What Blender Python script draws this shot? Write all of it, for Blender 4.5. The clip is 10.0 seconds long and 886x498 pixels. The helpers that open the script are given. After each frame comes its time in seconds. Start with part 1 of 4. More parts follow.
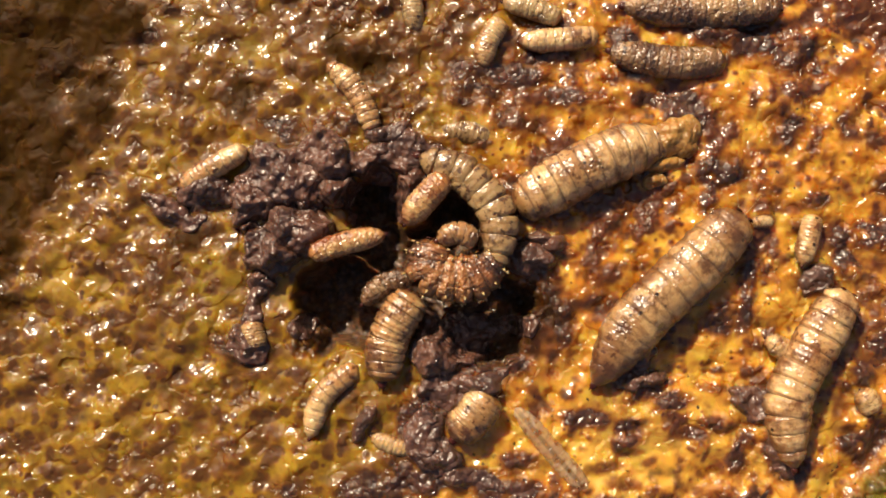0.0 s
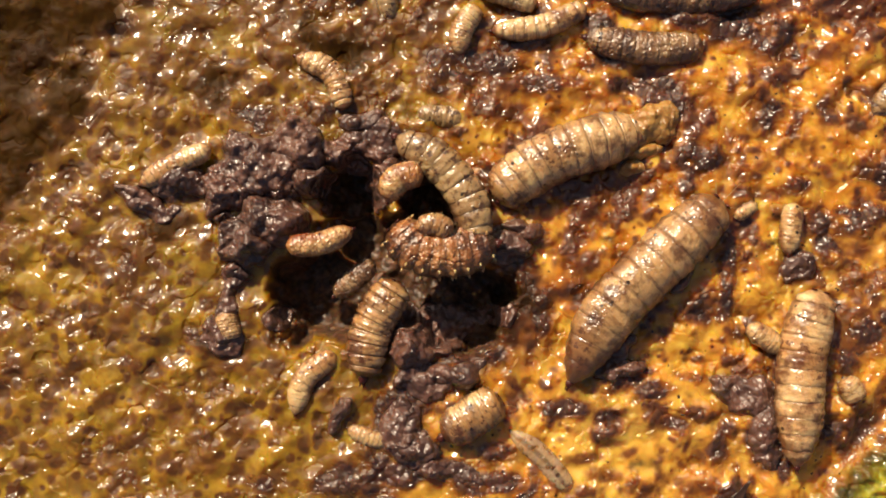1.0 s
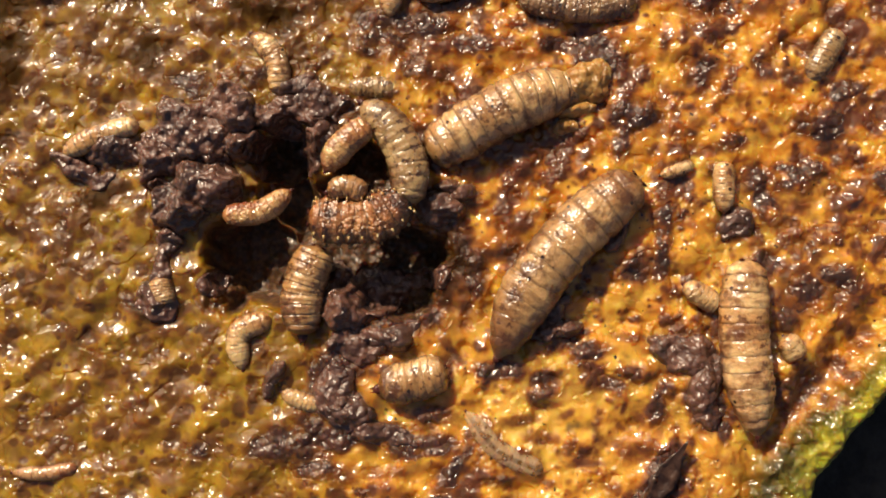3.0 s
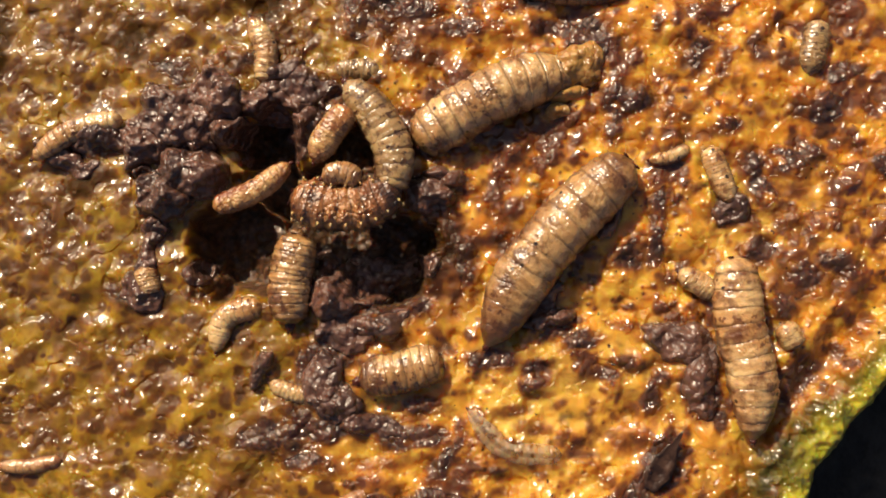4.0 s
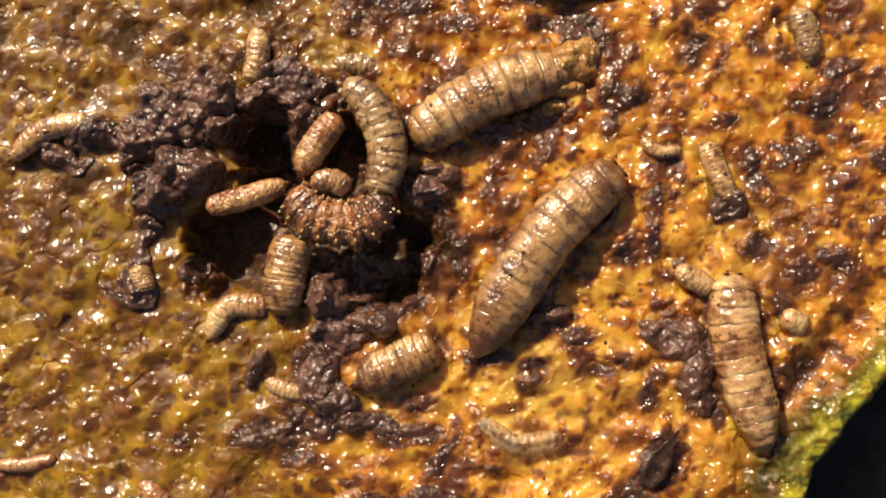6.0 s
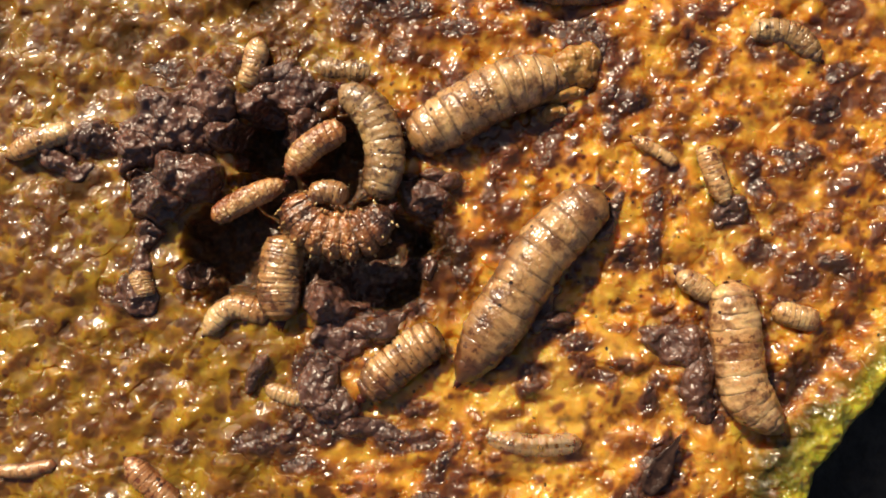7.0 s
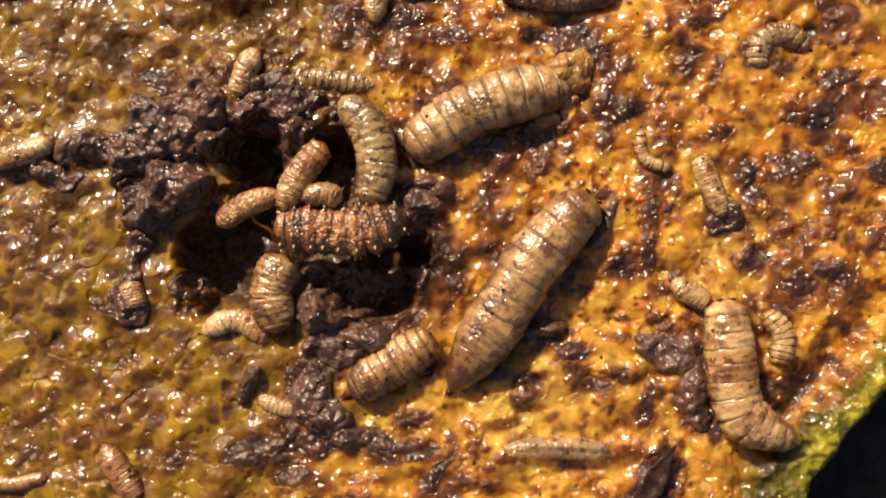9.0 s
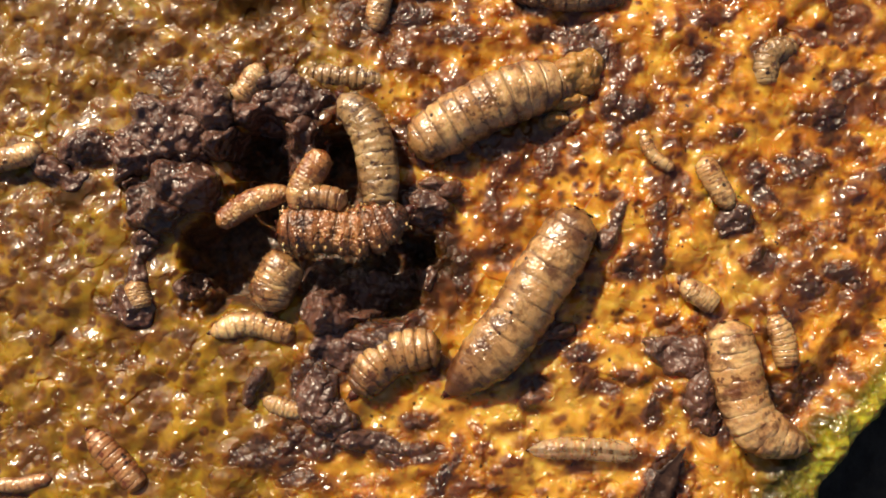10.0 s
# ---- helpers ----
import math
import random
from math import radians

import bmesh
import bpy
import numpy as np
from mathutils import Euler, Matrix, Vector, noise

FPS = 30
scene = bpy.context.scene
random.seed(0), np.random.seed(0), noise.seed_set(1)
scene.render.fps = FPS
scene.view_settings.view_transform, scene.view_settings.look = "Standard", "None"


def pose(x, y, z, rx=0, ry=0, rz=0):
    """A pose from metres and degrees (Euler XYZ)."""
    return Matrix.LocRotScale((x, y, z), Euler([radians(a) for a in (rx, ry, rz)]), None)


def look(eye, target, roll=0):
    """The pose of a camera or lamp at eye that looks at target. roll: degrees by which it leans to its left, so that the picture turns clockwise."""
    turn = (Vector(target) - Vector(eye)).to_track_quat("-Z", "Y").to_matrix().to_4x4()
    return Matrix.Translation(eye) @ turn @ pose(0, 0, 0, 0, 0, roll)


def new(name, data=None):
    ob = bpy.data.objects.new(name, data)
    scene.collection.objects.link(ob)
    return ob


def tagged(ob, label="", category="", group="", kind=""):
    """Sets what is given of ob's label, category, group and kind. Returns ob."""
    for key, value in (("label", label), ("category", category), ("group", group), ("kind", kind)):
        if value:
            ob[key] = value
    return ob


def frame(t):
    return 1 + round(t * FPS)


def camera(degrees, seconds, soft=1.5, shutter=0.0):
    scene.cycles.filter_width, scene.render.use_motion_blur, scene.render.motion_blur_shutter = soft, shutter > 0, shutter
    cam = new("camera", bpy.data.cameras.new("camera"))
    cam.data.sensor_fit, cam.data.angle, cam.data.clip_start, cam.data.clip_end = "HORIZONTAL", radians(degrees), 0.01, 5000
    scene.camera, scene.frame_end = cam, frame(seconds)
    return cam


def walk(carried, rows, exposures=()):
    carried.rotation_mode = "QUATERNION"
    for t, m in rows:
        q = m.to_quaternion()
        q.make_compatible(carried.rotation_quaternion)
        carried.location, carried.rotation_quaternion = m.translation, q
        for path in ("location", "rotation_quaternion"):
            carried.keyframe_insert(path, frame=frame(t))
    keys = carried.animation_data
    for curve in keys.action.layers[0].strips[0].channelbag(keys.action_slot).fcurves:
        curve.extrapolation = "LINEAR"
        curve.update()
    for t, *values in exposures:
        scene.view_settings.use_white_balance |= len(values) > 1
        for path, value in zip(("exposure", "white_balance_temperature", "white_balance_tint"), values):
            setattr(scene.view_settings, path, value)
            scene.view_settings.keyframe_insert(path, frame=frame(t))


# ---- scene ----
MM = 0.001
cam = camera(50, 10.0, soft=1.8)
PATH = [
    (0.0, pose(-0.01508, 0.00513, 0.09548, 1.469, -0.051, 1.540)),
    (0.5, pose(-0.01342, 0.00377, 0.09534, 1.905, 0.054, 1.287)),
    (1.0, pose(-0.01207, 0.00319, 0.09437, 2.056, 0.309, 1.108)),
    (1.5, pose(-0.01007, 0.00325, 0.09435, 1.974, 0.759, 1.093)),
    (2.0, pose(-0.00657, 0.00103, 0.09463, 2.383, 1.369, 1.159)),
    (2.5, pose(-0.00463, -0.00013, 0.09429, 2.584, 1.600, 0.738)),
    (3.0, pose(-0.00272, -0.00187, 0.09344, 2.917, 1.972, 0.399)),
    (4.5, pose(-0.00058, -0.00398, 0.09105, 3.053, 2.524, 0.066)),
    (5.0, pose(-0.00000, -0.00525, 0.09099, 3.345, 2.606, 0.000)),
    (5.5, pose(-0.00020, -0.00445, 0.09116, 3.215, 2.616, 0.032)),
    (7.0, pose(-0.00071, -0.00246, 0.09096, 2.740, 2.461, 0.021)),
    (7.5, pose(-0.00023, -0.00293, 0.09118, 2.928, 2.505, -0.013)),
    (8.0, pose(-0.00044, -0.00257, 0.09118, 2.999, 2.404, -0.075)),
    (8.5, pose(-0.00066, -0.00174, 0.09128, 2.781, 2.371, -0.155)),
    (9.0, pose(-0.00017, -0.00188, 0.09032, 2.901, 2.412, -0.282)),
    (9.5, pose(-0.00113, -0.00044, 0.08980, 2.589, 2.362, -0.116)),
    (10.0, pose(-0.00089, -0.00127, 0.08969, 2.611, 2.402, -0.102)),
]
walk(cam, PATH, exposures=[(0.0, 0.45), (1.1, 0.43), (1.3, 0.13), (1.5, -0.07), (1.65, 0.11), (1.8, 0.41), (2.0, 0.45), (2.6, 0.39), (3.2, 0.37), (10.0, 0.35)])

# ---- light ----
SUN_FROM = Vector((-0.44, 0.67, 0.63)).normalized()
elevation = math.asin(SUN_FROM.z)
world = bpy.data.worlds.new("open_sky")
scene.world = world
world.use_nodes = True
sky = world.node_tree.nodes.new("ShaderNodeTexSky")
sky.sky_type, sky.sun_disc = "NISHITA", False
sky.air_density, sky.dust_density, sky.ozone_density = 0.7, 3.0, 0.5
sky.sun_elevation, sky.sun_rotation = elevation, math.atan2(SUN_FROM.x, SUN_FROM.y)
back = world.node_tree.nodes["Background"]
back.inputs["Strength"].default_value = 0.046
world.node_tree.links.new(sky.outputs["Color"], back.inputs["Color"])
lamp = bpy.data.lights.new("sun", "SUN")
lamp.energy, lamp.angle, lamp.color = 4.8, radians(0.55), (1.0, 0.825, 0.59)
sun = new("sun", lamp)
sun.matrix_world = look(SUN_FROM * 2, (0, 0, 0))


# ---- materials ----
class Mat:
    """A node material built up step by step."""

    def __init__(self, name, rough=0.4, coat=0.0, coat_rough=0.08, spec=0.5):
        self.m = bpy.data.materials.new(name)
        self.m.use_nodes = True
        self.t = self.m.node_tree
        self.b = self.t.nodes["Principled BSDF"]
        self.b.inputs["Roughness"].default_value = rough
        self.b.inputs["Coat Weight"].default_value = coat
        self.b.inputs["Coat Roughness"].default_value = coat_rough
        self.b.inputs["Coat IOR"].default_value = 1.6
        self.b.inputs["Specular IOR Level"].default_value = spec

    def node(self, kind, **values):
        n = self.t.nodes.new(kind)
        for key, value in values.items():
            n.inputs[key.replace("_", " ")].default_value = value
        return n

    def link(self, a, b):
        self.t.links.new(a, b)

    def coords(self):
        n = self.node("ShaderNodeNewGeometry")
        return n.outputs["Position"]

    def rest(self):
        """Places on the straight, resting body, so that marks run on from ring to ring."""
        n = self.node("ShaderNodeAttribute")
        n.attribute_name = "rest"
        return n.outputs["Vector"]

    def noise(self, at, scale, detail=4.0, rough=0.55, warp=0.0):
        n = self.node("ShaderNodeTexNoise", Scale=scale, Detail=detail, Roughness=rough, Distortion=warp)
        self.link(at, n.inputs["Vector"])
        return n.outputs["Fac"]

    def cells(self, at, scale, smoothness=0.0):
        n = self.node("ShaderNodeTexVoronoi", Scale=scale)
        if smoothness:
            n.feature = "SMOOTH_F1"
            n.inputs["Smoothness"].default_value = smoothness
        self.link(at, n.inputs["Vector"])
        return n.outputs["Distance"]

    def step(self, value, low, high, a=0.0, b=1.0):
        n = self.node("ShaderNodeMapRange")
        n.interpolation_type = "SMOOTHSTEP"
        for key, v in zip(("From Min", "From Max", "To Min", "To Max"), (low, high, a, b)):
            n.inputs[key].default_value = v
        self.link(value, n.inputs["Value"])
        return n.outputs["Result"]

    def math(self, op, a, b):
        n = self.node("ShaderNodeMath")
        n.operation = op
        for socket, v in zip(n.inputs, (a, b)):
            if isinstance(v, (int, float)):
                socket.default_value = v
            else:
                self.link(v, socket)
        return n.outputs[0]

    def attribute(self, name):
        n = self.node("ShaderNodeAttribute")
        n.attribute_name = name
        return n.outputs["Fac"]

    def mix(self, fac, a, b):
        n = self.node("ShaderNodeMix")
        n.data_type = "RGBA"
        for socket, v in ((n.inputs[0], fac), (n.inputs[6], a), (n.inputs[7], b)):
            if isinstance(v, (int, float)):
                socket.default_value = v
            elif isinstance(v, tuple):
                socket.default_value = (*v, 1)
            else:
                self.link(v, socket)
        return n.outputs[2]

    def bump(self, height, distance, strength=1.0, under=1.0):
        """Relief of the wet film, and a softer one of the flesh under it."""
        for socket, d in (("Normal", distance * under), ("Coat Normal", distance)):
            n = self.node("ShaderNodeBump", Strength=strength, Distance=d)
            self.link(height, n.inputs["Height"])
            self.link(n.outputs[0], self.b.inputs[socket])

    def put(self, colour, rough=None):
        if isinstance(colour, tuple):
            self.b.inputs["Base Color"].default_value = (*colour, 1)
        else:
            self.link(colour, self.b.inputs["Base Color"])
        if rough is not None:
            self.link(rough, self.b.inputs["Roughness"])
        return self.m


def beads(m, at, scale, slant=0.0, stretch=1.0):
    """Heights of small wet domes, unevenly spread, drawn out along one way; 0 at a dome's top and falling outwards."""
    jitter = m.node("ShaderNodeTexNoise", Scale=scale * 0.9, Detail=1.0)
    m.link(at, jitter.inputs["Vector"])
    shift = m.node("ShaderNodeVectorMath")
    shift.operation = "MULTIPLY_ADD"
    m.link(jitter.outputs["Color"], shift.inputs[0])
    shift.inputs[1].default_value = (0.7 / scale,) * 3
    m.link(at, shift.inputs[2])
    turn = m.node("ShaderNodeMapping")
    turn.inputs["Rotation"].default_value = (0, 0, radians(slant))
    m.link(shift.outputs[0], turn.inputs["Vector"])
    drawn = m.node("ShaderNodeVectorMath")
    drawn.operation = "MULTIPLY"
    drawn.inputs[1].default_value = (1 / stretch, 1.0, 1.0)
    m.link(turn.outputs[0], drawn.inputs[0])
    d = m.cells(drawn.outputs[0], scale, 0.25)
    return m.math("MULTIPLY", m.math("MULTIPLY", d, d), -1.0)


def wet(m, at, slimy, fine=1.25, grit=0.0, size=1200):
    """A wet film: broad swells everywhere, and clusters of small beads where it is slimy (0 to 1)."""
    swell = m.noise(at, 1000, 1.0, 0.4)
    clusters = m.noise(at, 330, 3.0, 0.6)
    small = m.step(m.math("ADD", clusters, m.math("MULTIPLY", slimy, 0.25)), 0.60, 0.68)
    large = m.math("MULTIPLY", m.step(m.noise(at, 360, 2.0, 0.5), 0.48, 0.56), m.math("SUBTRACT", 1.0, m.math("MULTIPLY", slimy, 0.7)))
    h = m.math("ADD", m.math("MULTIPLY", m.math("MULTIPLY", beads(m, at, size), small), fine), m.math("MULTIPLY", swell, 0.36))
    h = m.math("ADD", h, m.math("MULTIPLY", m.math("MULTIPLY", beads(m, at, 640, -33, 2.0), large), 1.9))
    if grit:
        h = m.math("ADD", h, m.math("MULTIPLY", m.noise(at, 1300, 4, 0.6), grit))
    m.bump(h, 0.00056, 1.0, 0.3)


def rind_material():
    m = Mat("rotting_rind", 0.55, 1.0, 0.17, 0.3)
    at = m.coords()
    large = m.noise(at, 60, 3)
    mid = m.noise(at, 480, 3, 0.5)
    fine = m.noise(at, 1900, 3, 0.5)
    olive = m.mix(m.step(mid, 0.35, 0.65), (0.200, 0.100, 0.0025), (0.390, 0.220, 0.0075))
    orange = m.mix(m.step(mid, 0.36, 0.66), (0.58, 0.220, 0.008), (0.74, 0.420, 0.046))
    orange = m.mix(m.attribute("golden"), orange, m.mix(m.step(large, 0.4, 0.6), (0.66, 0.33, 0.030), (0.76, 0.48, 0.085)))
    flesh = m.mix(m.attribute("warm"), olive, orange)
    flesh = m.mix(m.step(large, 0.55, 0.72, 0, 0.55), flesh, (0.24, 0.174, 0.0084))
    green = m.mix(m.step(m.noise(at, 500, 4), 0.38, 0.62), (0.180, 0.160, 0.0060), (0.50, 0.420, 0.0260))
    # Inner rim band: dark green skin with shade on it put into the colour.
    green = m.mix(m.attribute("inner"), green, (0.050, 0.037, 0.0022))
    flesh = m.mix(m.attribute("green"), flesh, green)
    film = m.math("ADD", m.attribute("film"), m.step(fine, 0.3, 0.7, -0.05, 0.05))
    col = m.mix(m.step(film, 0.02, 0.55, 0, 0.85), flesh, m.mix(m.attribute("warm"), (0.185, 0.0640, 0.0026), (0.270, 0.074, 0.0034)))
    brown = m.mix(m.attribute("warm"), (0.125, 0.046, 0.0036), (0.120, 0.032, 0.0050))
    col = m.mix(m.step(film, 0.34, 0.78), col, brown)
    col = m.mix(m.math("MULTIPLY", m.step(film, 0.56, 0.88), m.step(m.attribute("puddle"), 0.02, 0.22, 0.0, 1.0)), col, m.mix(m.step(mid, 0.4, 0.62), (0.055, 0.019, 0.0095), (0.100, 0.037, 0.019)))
    rag = m.node("ShaderNodeVectorMath")
    rag.operation = "MULTIPLY_ADD"
    rag.inputs[1].default_value = (1.0, 1.0, 1.0)
    m.link(at, rag.inputs[0])
    jitter = m.node("ShaderNodeTexNoise", Scale=2500.0)
    m.link(at, jitter.inputs["Vector"])
    scaled = m.node("ShaderNodeVectorMath")
    scaled.operation = "SCALE"
    scaled.inputs["Scale"].default_value = 0.0005
    m.link(jitter.outputs["Color"], scaled.inputs[0])
    m.link(scaled.outputs[0], rag.inputs[2])
    specks = m.step(m.cells(rag.outputs[0], 1000), 0.11, 0.22, 1, 0)
    specks = m.math("MULTIPLY", m.math("MULTIPLY", specks, m.step(mid, 0.54, 0.60)), m.step(m.attribute("warm"), 0.0, 1.0, 0.25, 1.0))
    col = m.mix(specks, col, (0.045, 0.015, 0.005))
    rot = m.mix(m.step(fine, 0.35, 0.7), (0.052, 0.024, 0.0110), (0.125, 0.056, 0.024))
    col = m.mix(m.attribute("rot"), col, rot)
    # Upper-left shade and darkest patches put in as near-black colour without gloss.
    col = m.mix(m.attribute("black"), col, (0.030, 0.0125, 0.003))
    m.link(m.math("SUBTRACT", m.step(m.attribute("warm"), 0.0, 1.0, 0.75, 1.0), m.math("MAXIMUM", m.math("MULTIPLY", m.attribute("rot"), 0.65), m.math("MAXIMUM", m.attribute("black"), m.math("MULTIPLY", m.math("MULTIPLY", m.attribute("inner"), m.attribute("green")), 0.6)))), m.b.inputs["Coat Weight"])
    wet(m, at, m.math("MAXIMUM", m.step(m.attribute("puddle"), 0.04, 0.25), m.math("MULTIPLY", m.attribute("warm"), 0.3)))
    m.link(m.step(m.attribute("puddle"), 0.0, 0.3, 0.19, 0.24), m.b.inputs["Coat Roughness"])
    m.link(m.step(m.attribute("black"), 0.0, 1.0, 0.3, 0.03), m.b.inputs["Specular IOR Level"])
    m.b.inputs["Subsurface Weight"].default_value = 0.85
    m.b.inputs["Subsurface Radius"].default_value = (1.0, 0.42, 0.10)
    m.b.inputs["Subsurface Scale"].default_value = 0.0026
    return m.put(col)


def pulp_material(name, low, high, top):
    m = Mat(name, 0.55, 1.0, 0.28, 0.3)
    at = m.coords()
    mid, fine = m.noise(at, 300, 5, 0.6), m.noise(at, 2200, 3, 0.55)
    col = m.mix(m.step(mid, 0.35, 0.65), low, high)
    col = m.mix(m.step(fine, 0.50, 0.72, 0, 0.7), col, top)
    wet(m, at, m.step(mid, 0.3, 0.6, 0.75, 1.0), 1.1, 0.25, 1250)
    m.b.inputs["Subsurface Weight"].default_value = 0.35
    m.b.inputs["Subsurface Radius"].default_value = (1.0, 0.45, 0.2)
    m.b.inputs["Subsurface Scale"].default_value = 0.0008
    return m.put(col)


def skin_material(name, pale, dark, dirt, amount, clear=0.0, rough=1.0):
    """Wet larva skin: soft pale and darker zones, dirt smears and specks, flank shade put into the dirt colour."""
    m = Mat(name, 0.42, 0.9, 0.20)
    at = m.rest()
    soft, mid = m.noise(at, 210, 2, 0.4), m.noise(at, 430, 5, 0.6)
    stretch = m.node("ShaderNodeVectorMath")
    stretch.operation = "MULTIPLY"
    stretch.inputs[1].default_value = (2.2, 0.7, 0.7)
    m.link(at, stretch.inputs[0])
    across = stretch.outputs[0]
    col = m.mix(m.step(soft, 0.34, 0.66), dark, pale)
    rust = m.step(m.noise(across, 620, 3, 0.6), 0.50, 0.68, 0, 0.5)
    col = m.mix(rust, col, m.mix(0.5, dirt, dark))
    smear = m.step(mid, 0.56 - 0.12 * amount, 0.76 - 0.12 * amount, 0, 0.9)
    col = m.mix(smear, col, dirt)
    crumbs = m.math("MULTIPLY", m.step(m.noise(at, 1500, 3, 0.6), 0.54, 0.62, 0, 0.9), m.step(soft, 0.70 - 0.2 * amount, 0.54 - 0.2 * amount, 0.25, 1.0))
    col = m.mix(crumbs, col, dirt)
    # Folds between rings coloured darker, broken up by noise.
    folds = m.math("MULTIPLY", m.attribute("fold"), m.step(m.noise(at, 520, 3, 0.6), 0.28, 0.50))
    col = m.mix(m.math("MULTIPLY", folds, 0.35 + 0.45 * amount), col, dirt)
    # Dirt colour, ragged by noise, stands in for shade on the flanks.
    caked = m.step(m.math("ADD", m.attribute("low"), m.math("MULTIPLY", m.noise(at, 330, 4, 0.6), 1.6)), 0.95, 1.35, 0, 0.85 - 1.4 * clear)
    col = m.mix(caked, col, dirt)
    if clear:
        apart = m.node("ShaderNodeSeparateXYZ")
        m.link(at, apart.inputs[0])
        inside = m.step(m.math("ABSOLUTE", apart.outputs["Y"], 0.0), 0.00012, 0.00034, 0.65, 0.0)
        col = m.mix(inside, col, (0.156, 0.108, 0.066))
    specks = m.math("MULTIPLY", m.step(m.cells(at, 800), 0.12, 0.22, 1, 0), m.step(m.noise(at, 500, 2), 0.50, 0.57))
    col = m.mix(specks, col, (0.024, 0.0084, 0.0036))
    m.b.inputs["Subsurface Weight"].default_value = 0.5 + 0.5 * clear
    m.b.inputs["Alpha"].default_value = 1 - 1.3 * clear
    m.b.inputs["Subsurface Radius"].default_value = (1.0, 0.55, 0.28)
    m.b.inputs["Subsurface Scale"].default_value = 0.0012
    h = m.math("ADD", m.math("MULTIPLY", m.noise(across, 700, 1), 0.16), m.math("MULTIPLY", m.noise(at, 2700, 1), 0.55))
    h = m.math("ADD", h, m.math("MULTIPLY", m.math("MULTIPLY", beads(m, at, 2500), m.step(m.noise(at, 380, 3, 0.6), 0.52, 0.64)), 0.8))
    m.bump(h, 0.00026 * rough, 1.0, 0.5)
    return m.put(col)


def plain_material(name, a, b, scale, rough, bump=0.0003):
    m = Mat(name, rough)
    at = m.coords()
    n = m.noise(at, scale, 6, 0.6)
    m.bump(n, bump, 0.8)
    return m.put(m.mix(m.step(n, 0.35, 0.68), a, b))


RIND = rind_material()
PULP = pulp_material("dark_wet_pulp", (0.058, 0.025, 0.017), (0.130, 0.057, 0.037), (0.190, 0.094, 0.064))
AMBER_PULP = pulp_material("amber_wet_pulp", (0.26, 0.105, 0.018), (0.46, 0.24, 0.055), (0.56, 0.35, 0.13))
SOIL = plain_material("dark_damp_soil", (0.021, 0.0168, 0.0144), (0.051, 0.0408, 0.0336), 260, 0.9, 0.002)
SCRAP = plain_material("dark_wet_scrap", (0.027, 0.0132, 0.0096), (0.078, 0.0408, 0.0276), 900, 0.3)
HAIR = plain_material("pale_hair", (0.3, 0.216, 0.108), (0.42, 0.312, 0.168), 2000, 0.4)
HEAD = plain_material("dark_red_mouth", (0.036, 0.006, 0.0048), (0.096, 0.021, 0.012), 1500, 0.25)
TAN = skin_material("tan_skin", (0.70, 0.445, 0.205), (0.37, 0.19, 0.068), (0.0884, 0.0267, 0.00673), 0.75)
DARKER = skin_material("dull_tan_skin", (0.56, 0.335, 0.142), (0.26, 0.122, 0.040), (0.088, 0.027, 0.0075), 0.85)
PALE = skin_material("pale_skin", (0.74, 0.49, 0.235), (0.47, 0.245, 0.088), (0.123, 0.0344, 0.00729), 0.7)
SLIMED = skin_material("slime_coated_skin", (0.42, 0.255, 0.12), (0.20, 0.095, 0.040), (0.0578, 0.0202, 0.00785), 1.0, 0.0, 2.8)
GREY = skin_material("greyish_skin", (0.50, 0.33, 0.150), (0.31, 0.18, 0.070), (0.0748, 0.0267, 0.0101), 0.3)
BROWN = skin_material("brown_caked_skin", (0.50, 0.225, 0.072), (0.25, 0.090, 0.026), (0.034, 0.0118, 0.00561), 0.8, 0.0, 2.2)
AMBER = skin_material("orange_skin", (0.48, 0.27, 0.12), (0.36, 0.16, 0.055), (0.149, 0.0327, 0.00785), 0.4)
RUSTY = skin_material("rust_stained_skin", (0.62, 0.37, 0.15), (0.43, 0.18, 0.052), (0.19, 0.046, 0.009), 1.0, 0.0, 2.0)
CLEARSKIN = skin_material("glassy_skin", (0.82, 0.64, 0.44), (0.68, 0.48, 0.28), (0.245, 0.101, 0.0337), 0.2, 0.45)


# ---- fields over the rind, on one fine lattice (millimetres) ----
STEP = 0.14
XS = np.concatenate([np.arange(-92, -64, 1.0), np.arange(-64, 46, STEP), np.arange(46, 62, 1.0)])
YS = np.concatenate([np.arange(-52, -30, 1.0), np.arange(-30, 38, STEP), np.arange(38, 62, 1.0)])
GX, GY = np.meshgrid(XS, YS)
rng = np.random.default_rng(7)


def smooth(a, low, high):
    t = np.clip((a - low) / (high - low), 0, 1)
    return t * t * (3 - 2 * t)


class Field:
    """Smooth random heights over the plane, cell millimetres across, about -1 to 1."""

    def __init__(self, cell, octaves=4, gain=0.5):
        self.layers = [(cell / 2**k, gain**k, rng.uniform(-1, 1, (257, 257)), rng.uniform(0, 200, 2)) for k in range(octaves)]

    def __call__(self, x, y):
        total, norm = 0, 0
        for cell, weight, lattice, shift in self.layers:
            u, v = np.asarray(x) / cell + shift[0] + 1000, np.asarray(y) / cell + shift[1] + 1000
            i, j = np.floor(u).astype(int), np.floor(v).astype(int)
            a, b = u - i, v - j
            a, b = a**3 * (a * (6 * a - 15) + 10), b**3 * (b * (6 * b - 15) + 10)
            p = lambda m, n: lattice[(j + n) % 257, (i + m) % 257]
            total = total + weight * ((p(0, 0) * (1 - a) + p(1, 0) * a) * (1 - b) + (p(0, 1) * (1 - a) + p(1, 1) * a) * b)
            norm += weight
        return total / norm * 1.7


